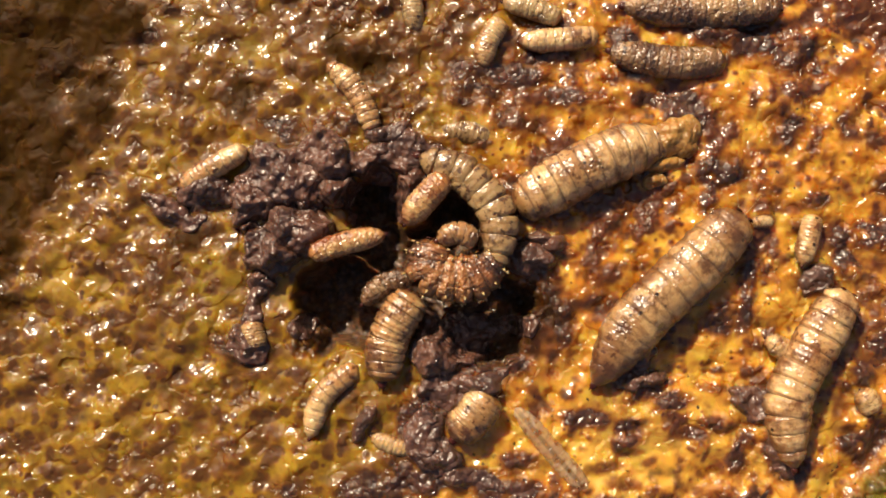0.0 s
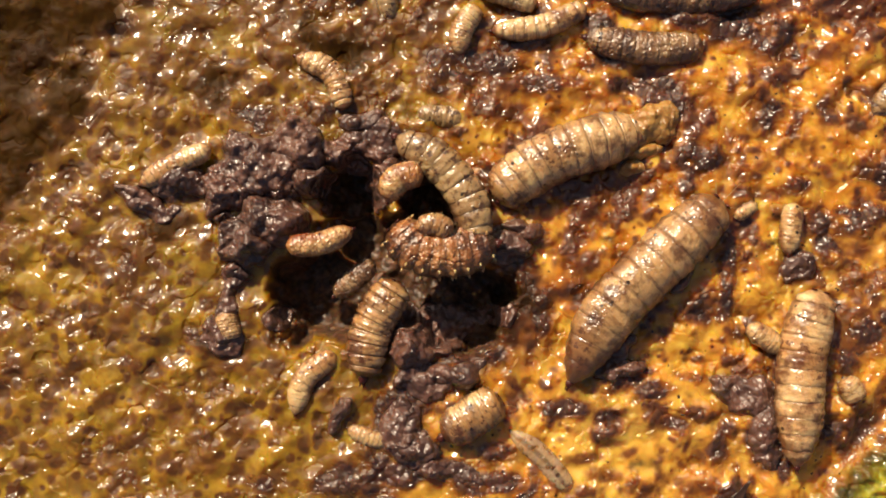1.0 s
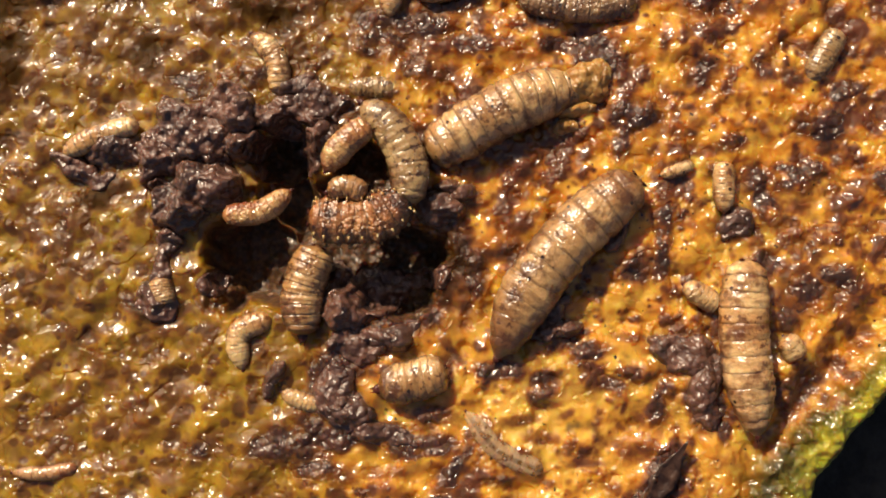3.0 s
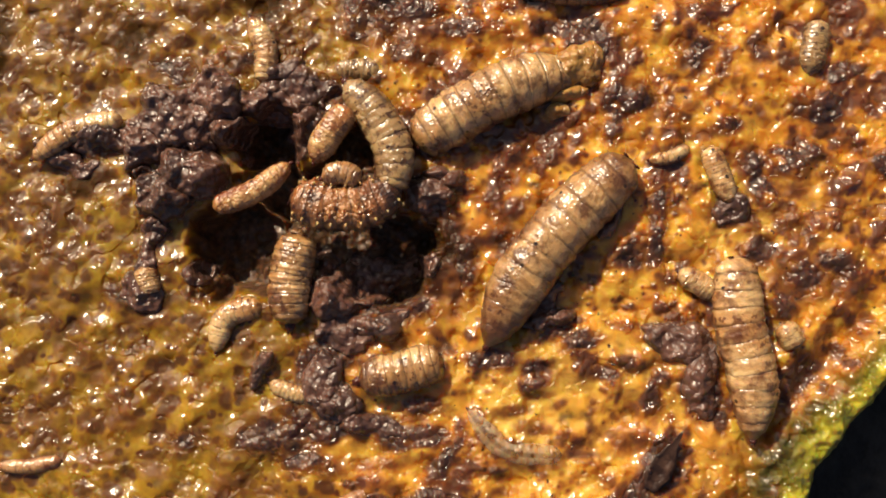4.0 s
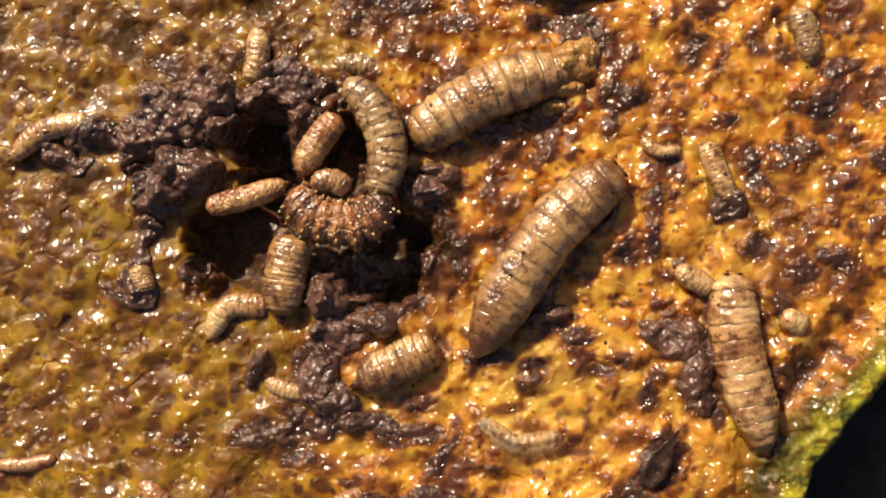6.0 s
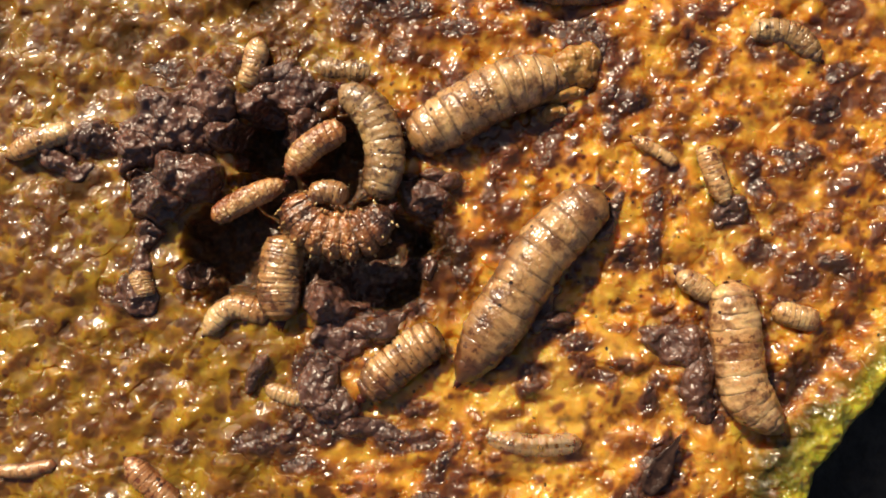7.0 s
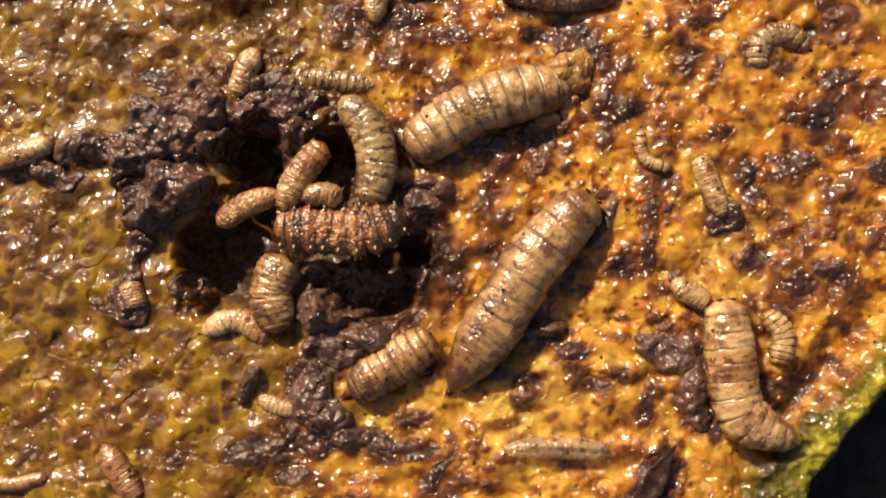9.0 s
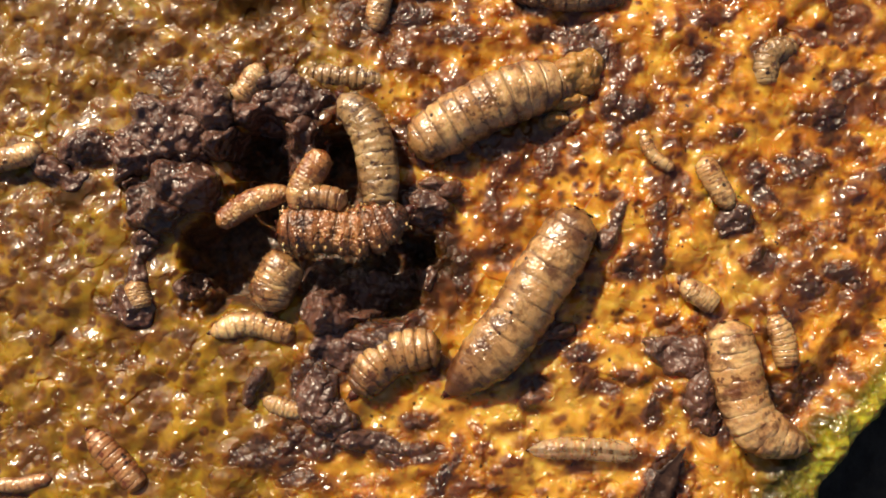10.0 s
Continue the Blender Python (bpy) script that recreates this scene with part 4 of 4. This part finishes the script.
larva(REACHER, 1.15, 3.6, [
    (0, (-28.1, 6.6), (-24.5, 7.9), (-20.8, 8.8)),
    (0.5, (-28.0, 6.0), (-24.6, 7.2), (-21.2, 8.3)),
    (1, (-27.7, 6.5), (-24.5, 6.8), (-21.5, 8.2)),
    (1.5, (-27.5, 6.4), (-23.6, 7.1), (-20.3, 9.5)),
    (2, (-27.3, 5.8), (-23.2, 7.4), (-18.9, 8.5)),
    (2.5, (-27.6, 5.9), (-23.3, 7.2), (-18.9, 7.9)),
    (3, (-27.2, 5.9), (-23.6, 6.3), (-20.7, 8.3)),
    (4.5, (-26.6, 5.5), (-22.5, 7.3), (-18.9, 10.0)),
    (5, (-27.0, 5.8), (-22.6, 6.7), (-19.0, 9.5)),
] + [
    (5.5, (-27.2, 5.6), (-23.1, 6.0), (-19.2, 7.7)),
    (7, (-26.3, 4.7), (-23.0, 6.6), (-19.4, 8.1)),
    (7.5, (-26.0, 4.8), (-22.8, 6.6), (-19.6, 8.3)),
    (8, (-27.1, 5.6), (-22.9, 6.0), (-19.4, 8.2)),
    (8.5, (-27.3, 5.9), (-22.7, 6.2), (-18.7, 8.5)),
    (9, (-24.9, 5.1), (-22.3, 6.9), (-19.1, 7.9)),
    (9.5, (-24.6, 5.4), (-22.1, 7.6), (-18.9, 8.5)),
    (10, (-25.5, 5.1), (-22.3, 7.2), (-18.7, 8.2)),
])
larva(STOUT, 2.11, 2.4, [
    (0, (-20.7, -5.8), (-20.1, -1.1), (-17.7, 3.1)),
    (0.5, (-20.4, -6.2), (-20.2, -1.3), (-17.6, 3.0)),
    (1, (-20.2, -6.2), (-19.4, -1.2), (-16.9, 3.2)),
    (1.5, (-20.1, -5.7), (-19.8, -0.9), (-18.1, 3.6)),
    (2, (-20.7, -4.1), (-19.7, -0.1), (-17.9, 3.6)),
    (2.5, (-19.9, -5.4), (-19.7, -0.9), (-18.2, 3.4)),
    (3, (-19.6, -5.7), (-19.6, -1.2), (-18.1, 3.0)),
    (4.5, (-19.6, -5.6), (-19.6, -1.3), (-18.9, 3.0)),
    (5, (-19.4, -5.3), (-19.4, -1.1), (-18.7, 3.0)),
] + [
    (5.5, (-19.9, -5.0), (-19.4, -1.2), (-18.6, 2.5)),
    (7, (-20.1, -5.0), (-20.2, -0.9), (-19.6, 3.2)),
    (7.5, (-19.5, -4.4), (-19.8, -0.8), (-19.3, 2.8)),
    (8, (-19.5, -5.2), (-19.8, -1.3), (-19.6, 2.7)),
    (8.5, (-19.7, -5.0), (-20.5, -1.2), (-19.8, 2.7)),
    (9, (-19.4, -5.1), (-20.2, -1.4), (-19.1, 2.2)),
    (9.5, (-20.1, -5.0), (-20.9, -1.3), (-19.6, 2.3)),
    (10, (-21.0, -2.9), (-20.4, -0.2), (-18.9, 2.0)),
])
larva(SMALL_PALE, 1.22, 1.3, [
    (0, (-27.9, -11.7), (-26.6, -7.4), (-23.3, -4.4)),
    (0.5, (-27.6, -9.5), (-26.0, -6.1), (-22.8, -3.9)),
    (1, (-26.9, -10.0), (-26.0, -6.5), (-23.1, -4.1)),
    (1.5, (-27.0, -9.0), (-26.0, -5.4), (-22.4, -4.0)),
    (2, (-26.3, -9.3), (-26.0, -5.8), (-22.8, -4.0)),
    (2.5, (-25.9, -8.6), (-25.7, -5.4), (-22.9, -3.9)),
    (3, (-25.6, -9.1), (-26.0, -5.6), (-22.9, -4.1)),
    (4.5, (-27.7, -7.7), (-25.7, -4.6), (-22.0, -4.0)),
    (5, (-27.7, -8.0), (-25.4, -4.5), (-21.3, -4.7)),
] + [
    (5.5, (-27.2, -7.7), (-25.2, -4.4), (-21.2, -4.4)),
    (7, (-27.7, -6.4), (-25.0, -3.7), (-21.2, -4.5)),
    (7.5, (-27.6, -6.3), (-24.3, -3.6), (-20.5, -5.5)),
    (8, (-27.4, -5.8), (-24.2, -4.0), (-20.6, -5.3)),
    (8.5, (-27.6, -5.3), (-24.2, -3.5), (-20.8, -5.3)),
    (9, (-27.1, -5.2), (-23.7, -3.9), (-20.4, -5.7)),
    (9.5, (-27.6, -4.8), (-24.0, -3.9), (-20.3, -5.3)),
    (10, (-26.8, -5.1), (-22.8, -4.2), (-18.6, -5.3)),
])
larva(STOUT, 2.06, 1.9, [
    (0, (-13.4, -11.2), (-11.6, -9.0), (-9.9, -6.7)),
    (0.5, (-12.9, -10.7), (-10.0, -10.1), (-7.4, -9.0)),
    (1, (-12.2, -11.8), (-9.5, -9.9), (-6.8, -8.1)),
    (1.5, (-12.9, -9.7), (-9.3, -9.4), (-5.8, -8.8)),
    (2, (-13.1, -11.7), (-9.4, -10.7), (-5.5, -10.1)),
    (2.5, (-12.8, -10.8), (-9.3, -9.9), (-5.7, -9.3)),
    (3, (-12.0, -10.8), (-8.7, -10.0), (-5.5, -9.1)),
    (4.5, (-13.2, -11.1), (-8.9, -10.3), (-4.7, -9.2)),
    (5, (-13.0, -11.1), (-8.7, -10.5), (-4.5, -9.5)),
] + [
    (5.5, (-12.7, -11.1), (-8.8, -10.1), (-5.0, -8.9)),
    (7, (-12.2, -12.2), (-8.7, -8.8), (-4.8, -6.1)),
    (7.5, (-11.8, -11.8), (-8.2, -8.6), (-4.3, -5.7)),
    (8, (-12.6, -11.6), (-8.8, -9.2), (-4.9, -6.8)),
    (8.5, (-12.6, -11.1), (-8.6, -8.2), (-4.6, -5.6)),
    (9, (-12.8, -10.9), (-8.8, -8.3), (-4.7, -5.7)),
    (9.5, (-13.3, -10.0), (-9.3, -7.3), (-4.4, -6.1)),
    (10, (-12.9, -10.7), (-9.6, -7.3), (-4.8, -6.3)),
])
larva(LONG_PALE, 2.38, 2.3, [
    (0, (20.3, -13.3), (19.6, -6.9), (22.2, -1.1), (25.3, 4.5)),
    (1, (22.3, -14.0), (22.5, -8.2), (22.9, -2.4), (24.3, 3.1)),
    (2, (23.5, -12.9), (22.4, -7.5), (23.2, -2.1), (23.9, 3.3)),
    (3, (24.3, -14.9), (23.5, -9.3), (23.1, -3.7), (23.4, 1.9)),
    (4.5, (24.0, -16.8), (24.2, -11.1), (23.0, -5.5), (22.7, 0.3)),
    (5.5, (25.0, -18.1), (24.2, -12.4), (22.9, -6.8), (22.7, -1.0)),
    (7, (26.8, -15.2), (23.7, -11.6), (22.9, -6.5), (22.4, -1.3)),
    (8, (29.0, -13.7), (23.9, -12.8), (23.2, -7.6), (22.3, -2.4)),
    (9, (28.6, -15.5), (23.8, -12.9), (22.7, -7.6), (22.3, -2.2)),
] + [
    (10, (28.7, -15.6), (24.2, -13.6), (22.5, -8.9), (21.7, -4.0)),
])
larva(SMALL_PALE, 1.11, 0.9, [
    (0, (21.0, 6.9), (21.6, 9.4), (22.1, 12.0)),
    (1, (21.6, 6.7), (21.8, 9.2), (22.1, 11.7)),
    (2, (21.3, 7.2), (21.7, 9.4), (22.1, 11.7)),
    (3, (21.5, 6.6), (21.5, 9.1), (21.5, 11.5)),
    (4.5, (22.9, 5.9), (21.6, 8.6), (20.3, 11.3)),
    (5.5, (22.9, 5.7), (21.8, 8.5), (20.6, 11.3)),
    (7, (22.3, 5.9), (21.3, 8.8), (20.3, 11.7)),
    (8, (22.5, 5.9), (21.4, 8.7), (20.2, 11.5)),
    (9, (22.5, 5.4), (21.4, 8.4), (20.3, 11.3)),
] + [
    (10, (22.4, 6.4), (21.0, 8.8), (19.7, 11.2)),
])
larva(TINY, 0.67, 0.7, [
    (0, (16.0, 11.0), (16.9, 11.2), (17.9, 11.3)),
    (1, (16.3, 10.2), (17.3, 10.9), (18.3, 11.6)),
    (2, (15.3, 10.3), (17.0, 10.7), (18.6, 11.2)),
    (3, (15.3, 10.2), (16.9, 10.7), (18.5, 11.3)),
    (4.5, (14.5, 10.5), (16.7, 10.4), (18.5, 11.6)),
    (5.5, (14.6, 11.7), (16.2, 10.4), (18.3, 11.4)),
    (7, (13.4, 12.6), (15.6, 11.3), (17.7, 9.9)),
    (8, (13.6, 13.0), (15.3, 10.7), (17.8, 9.7)),
    (9, (14.9, 14.1), (15.1, 11.3), (17.7, 10.1)),
] + [
    (10, (14.2, 14.2), (15.0, 11.7), (17.1, 10.2)),
])
larva(GREY_WET, 1.67, 1.4, [
    (0, (1.3, 28.0), (7.1, 27.0), (12.9, 27.2)),
])
larva(GREY_WET, 1.78, 1.5, [
    (0, (2.6, 32.6), (10.5, 32.2), (18.4, 33.0)),
])
larva(SMALL_PALE, 1.22, 1.0, [
    (0, (-7.9, 28.7), (-4.0, 29.0), (-0.0, 29.5)),
    (1, (-8.2, 28.5), (-3.3, 29.0), (1.2, 31.0)),
    (2.5, (-9.5, 28.6), (-5.8, 28.8), (-2.2, 30.0)),
])
larva(SMALL_PALE, 1.22, 1.3, [
    (0, (-27.3, 26.1), (-24.2, 23.2), (-22.3, 19.2)),
    (1, (-27.8, 25.6), (-24.2, 24.0), (-22.6, 20.3)),
    (2, (-27.0, 25.4), (-23.4, 23.0), (-22.6, 18.7)),
    (3, (-25.3, 24.3), (-22.8, 22.0), (-22.4, 18.4)),
    (4.5, (-23.4, 24.5), (-22.3, 21.2), (-22.8, 17.8)),
    (5.5, (-22.7, 23.8), (-22.4, 20.7), (-23.1, 17.7)),
    (7, (-22.5, 22.7), (-23.0, 20.1), (-23.8, 17.7)),
    (8, (-21.1, 22.5), (-22.7, 19.9), (-24.3, 17.3)),
    (9, (-21.6, 22.3), (-23.0, 20.2), (-23.8, 17.7)),
] + [
    (10, (-21.9, 20.6), (-23.1, 18.8), (-24.3, 17.1)),
])
larva(SMALL_PALE, 1.17, 1.6, [
    (0, (-41.7, 13.0), (-38.4, 15.1), (-35.2, 17.1)),
    (1, (-42.9, 12.4), (-39.6, 14.4), (-36.1, 16.1)),
    (2, (-44.6, 12.7), (-40.7, 14.4), (-36.5, 15.6)),
    (3, (-44.2, 12.1), (-40.5, 14.0), (-36.6, 15.2)),
    (4.5, (-46.4, 9.9), (-42.2, 13.1), (-37.0, 14.3)),
    (5.5, (-47.1, 9.8), (-43.3, 13.2), (-38.3, 14.2)),
    (7, (-47.4, 11.0), (-44.2, 12.6), (-40.8, 13.7)),
    (8, (-48.3, 10.8), (-44.7, 12.3), (-41.1, 13.5)),
    (9, (-48.6, 11.4), (-45.3, 12.2), (-42.0, 13.3)),
] + [
    (10, (-50.1, 11.1), (-46.8, 11.7), (-43.5, 12.5)),
])
larva(SMALL_GREY, 1.17, 1.1, [
    (0, (-15.6, 19.7), (-13.1, 19.4), (-10.5, 19.0)),
    (1, (-15.6, 20.2), (-13.3, 19.8), (-10.9, 19.5)),
    (2, (-15.6, 20.0), (-13.1, 19.5), (-10.5, 18.9)),
    (3, (-15.7, 19.0), (-13.2, 18.9), (-10.7, 18.7)),
    (4.5, (-15.7, 19.4), (-13.4, 19.3), (-11.1, 19.1)),
    (5.5, (-14.9, 19.6), (-12.7, 19.3), (-10.5, 19.0)),
    (7, (-17.3, 19.6), (-14.3, 19.3), (-11.3, 19.0)),
    (8, (-17.5, 19.8), (-14.0, 19.0), (-10.4, 18.3)),
    (9, (-17.6, 19.6), (-14.0, 19.0), (-10.5, 18.4)),
] + [
    (10, (-17.7, 19.8), (-13.9, 19.3), (-10.1, 18.9)),
])
larva(CLEAR, 1.06, 0.8, [
    (0, (-7.6, -7.9), (-3.9, -12.0), (-0.1, -16.1)),
    (1, (-5.6, -11.3), (-2.4, -13.8), (0.3, -16.9)),
    (2, (-4.3, -12.2), (-1.4, -14.9), (0.2, -18.6)),
    (3, (-3.6, -13.0), (-0.5, -16.6), (3.8, -18.6)),
    (4.5, (-2.1, -13.8), (1.5, -17.4), (6.9, -17.9)),
    (5.5, (-1.3, -14.3), (1.7, -17.3), (6.3, -17.1)),
    (7, (-1.1, -15.9), (3.7, -16.7), (8.4, -16.4)),
    (8, (0.3, -16.4), (4.8, -16.4), (9.3, -16.9)),
    (9, (1.3, -16.3), (6.4, -16.0), (11.5, -16.3)),
] + [
    (10, (3.3, -16.0), (8.3, -15.8), (13.4, -16.2)),
])
larva(SMALL_DARK, 1.11, 1.2, [
    (0, (-23.0, 1.8), (-20.9, 4.0), (-18.0, 4.7)),
    (1, (-23.3, 1.7), (-21.4, 3.4), (-19.5, 5.1)),
    (2, (-23.3, 1.9), (-21.1, 3.4), (-18.6, 3.9)),
    (3, (-21.3, 0.0), (-19.4, 1.7), (-18.3, 3.9)),
    (4.5, (-20.1, -1.3), (-19.7, 1.2), (-19.1, 3.6)),
    (7, (-20.4, -0.8), (-20.2, 1.4), (-19.9, 3.5)),
    (9, (-20.2, -2.0), (-19.9, 0.2), (-19.4, 2.3)),
])
larva(ORANGE, 1.33, 1.1, [
    (4.5, (-32.5, -22.5), (-30.5, -24.3), (-28.3, -25.8)),
    (5.5, (-33.0, -21.9), (-31.0, -23.9), (-28.6, -25.5)),
    (7, (-35.2, -18.2), (-32.7, -20.6), (-30.0, -22.7)),
    (8, (-36.0, -17.1), (-33.6, -19.7), (-30.7, -21.9)),
    (9, (-36.6, -15.8), (-34.8, -18.4), (-33.0, -21.0)),
    (10, (-38.6, -14.3), (-35.8, -17.0), (-33.2, -19.8)),
])
larva(SMALL_PALE, 1.17, 1.0, [
    (4.5, (27.1, -5.5), (27.8, -6.5), (28.4, -7.6)),
    (5.5, (27.4, -5.7), (28.3, -6.2), (29.2, -6.8)),
    (7, (26.3, -3.9), (28.5, -4.5), (30.7, -5.0)),
    (8, (26.2, -3.7), (28.6, -4.4), (30.9, -5.0)),
    (8.5, (25.6, -3.2), (27.6, -5.2), (29.5, -7.3)),
    (9, (26.1, -3.2), (27.7, -5.6), (27.3, -8.5)),
    (9.5, (26.0, -3.1), (27.0, -5.6), (26.9, -8.3)),
    (10, (25.9, -3.3), (26.9, -5.8), (27.2, -8.4)),
])
larva(SMALL_GREY, 1.28, 1.1, [
    (2, (30.0, 20.7), (31.9, 23.0), (33.8, 25.2)),
    (3, (29.9, 19.5), (31.3, 22.0), (32.7, 24.5)),
    (4.5, (30.1, 18.2), (30.5, 20.7), (30.8, 23.3)),
    (5.5, (30.4, 18.8), (30.6, 21.2), (30.8, 23.6)),
    (7, (31.4, 19.7), (28.5, 22.3), (24.6, 22.7)),
    (8, (30.9, 21.3), (27.8, 22.5), (24.6, 22.8)),
    (9, (30.9, 21.3), (28.7, 22.8), (26.4, 22.1), (25.9, 19.5)),
    (10, (28.8, 21.9), (26.0, 20.9), (25.7, 17.9)),
])
larva(SMALL_PALE, 1.17, 1.0, [
    (7, (-11.6, 25.9), (-11.1, 28.6), (-9.7, 30.9)),
    (9, (-10.5, 24.4), (-10.2, 26.9), (-9.4, 29.3)),
    (10, (-11.2, 23.5), (-10.7, 26.4), (-10.1, 29.2)),
])
larva(SMALL_GREY, 1.11, 1.0, [
    (0, (-18.4, 29.3), (-18.9, 32.6), (-19.4, 35.8)),
])
larva(SMALL_GREY, 1.11, 1.0, [
    (0, (-9.7, 32.7), (-6.7, 32.1), (-3.8, 31.1)),
])
larva(ORANGE, 0.72, 0.6, [
    (4.5, (-48.4, -19.5), (-45.1, -19.5), (-42.0, -18.9)),
])
larva(SMALL_PALE, 1.11, 1.0, [
    (4.5, (17.5, -0.5), (19.2, -1.5), (20.9, -2.6)),
])
larva(ORANGE, 1.00, 0.9, [
    (5.5, (-15.2, -23.3), (-13.6, -22.6), (-12.0, -21.8)),
])
larva(SMALL_PALE, 1.22, 1.2, [
    (4.5, (-34.1, 0.1), (-33.8, -1.4), (-33.4, -2.9)),
])
larva(SMALL_PALE, 0.89, 0.8, [
    (1, (-21.7, -11.3), (-19.7, -12.1), (-17.7, -12.6)),
])
larva(KNOB, 1.11, 5.4, [
    (0, (-15.6, 8.3), (-13.7, 9.1), (-11.8, 8.4)),
    (0.5, (-15.7, 8.1), (-13.9, 8.7), (-12.2, 7.9)),
    (1, (-15.2, 8.2), (-13.5, 8.8), (-11.8, 8.0)),
    (2, (-17.1, 8.6), (-15.2, 9.2), (-13.3, 8.4)),
    (2.5, (-17.0, 8.6), (-15.0, 9.1), (-13.0, 8.4)),
    (3, (-16.9, 8.1), (-15.0, 8.6), (-13.2, 7.9)),
    (4.5, (-15.9, 8.1), (-14.1, 8.6), (-12.3, 7.9)),
    (5, (-16.3, 7.9), (-14.3, 8.4), (-12.4, 7.6)),
    (5.5, (-16.5, 7.4), (-14.6, 7.9), (-12.9, 6.9)),
] + [
    (7, (-17.0, 6.6), (-15.2, 7.1), (-13.3, 6.6)),
    (7.5, (-16.6, 6.2), (-14.7, 6.7), (-12.9, 5.9)),
    (8, (-16.4, 6.9), (-14.5, 7.1), (-12.7, 6.4)),
    (9, (-16.7, 7.2), (-14.9, 7.7), (-13.1, 7.2)),
    (9.5, (-16.7, 6.8), (-14.7, 7.0), (-12.9, 6.3)),
    (10, (-18.3, 7.3), (-15.7, 7.5), (-13.2, 7.0)),
])


# ---- small things ----
def scrap(x, y, turn, length, width, label):
    """A dry torn scrap: a thick pointed blade, curled along its length."""
    bm = bmesh.new()
    dice = random.Random(int(x * 10))
    rows = []
    for j in range(15):
        u = j / 14
        half = width * (0.45 + 0.55 * math.sin(math.pi * min(u * 1.25, 1))) * (1 - u**3) * dice.uniform(0.82, 1.12) + 0.04
        rise = 0.5 + 1.5 * u**2 + 0.25 * math.sin(5 * u)
        rows.append([bm.verts.new(Vector(((u - 0.5) * length + dice.uniform(-0.1, 0.1), half * k, rise + lift - 0.5 * half * (1 - k * k))) * MM)
                     for lift, k in ((0, -1), (0.05, -0.5), (0.08, 0), (0.05, 0.5), (0, 1), (-0.35, 0.6), (-0.4, 0), (-0.35, -0.6))])
    for p, q in zip(rows, rows[1:]):
        for k in range(8):
            bm.faces.new((p[k], q[k], q[(k + 1) % 8], p[(k + 1) % 8]))
    bm.faces.new(rows[0])
    bm.faces.new(rows[-1][::-1])
    bmesh.ops.recalc_face_normals(bm, faces=bm.faces)
    ob = part("plant_scrap", bm, SCRAP, None)
    ob.matrix_world = pose(x * MM, y * MM, 0, 0, 0, turn)
    return tagged(ob, label, "plant scrap")


scrap(16.0, -18.2, 62, 6.4, 1.3, "dark pointed scrap of dry skin stuck in slime")


def bristles(k, count, length):
    """A tuft of fine pale hairs at a larva's blunt end."""
    body, pieces, _, _, span = LARVAE[k]
    dice = random.Random(k)
    for n in range(count):
        bm = bmesh.new()
        side = (n / (count - 1) - 0.5) * 1.6
        spine = [Vector((span * 0.3 + length * u * math.cos(side), length * u * math.sin(side) + 0.5 * side, 0.6 - 0.5 * u * u)) for u in (0, 0.25, 0.5, 0.75, 1)]
        rings = []
        for j, at in enumerate(spine):
            w = 0.045 * (1 - j / 4.6)
            rings.append([bm.verts.new((at + Vector((0, math.cos(a) * w, math.sin(a) * w))) * MM) for a in (0, 2.1, 4.2)])
        for p, q in zip(rings, rings[1:]):
            for i in range(3):
                bm.faces.new((p[i], p[(i + 1) % 3], q[(i + 1) % 3], q[i]))
        part("bristle", bm, HAIR, pieces[-1], "fine pale hair" if n == 0 else "")


bristles(0, 3, 3.4)
bristles(8, 2, 1.6)


def motions():
    """Every larva that crawls or bends, from the clip's start to its end."""
    for k, (body, pieces, mouth, spines, _) in enumerate(LARVAE):
        if len(spines) < 2:
            continue
        rows = list(spines)
        if rows[0][0] > 0:
            rows.insert(0, (0, rows[0][1]))
        if rows[-1][0] < 10:
            rows.append((10, rows[-1][1]))
        keyed = [(t, poses(k, pts)) for t, pts in rows]
        walk(body, [(t, p[0]) for t, p in keyed])
        for i, ob in enumerate(pieces):
            walk(ob, [(t, p[1][i]) for t, p in keyed])
        walk(mouth, [(t, p[2]) for t, p in keyed])


motions()
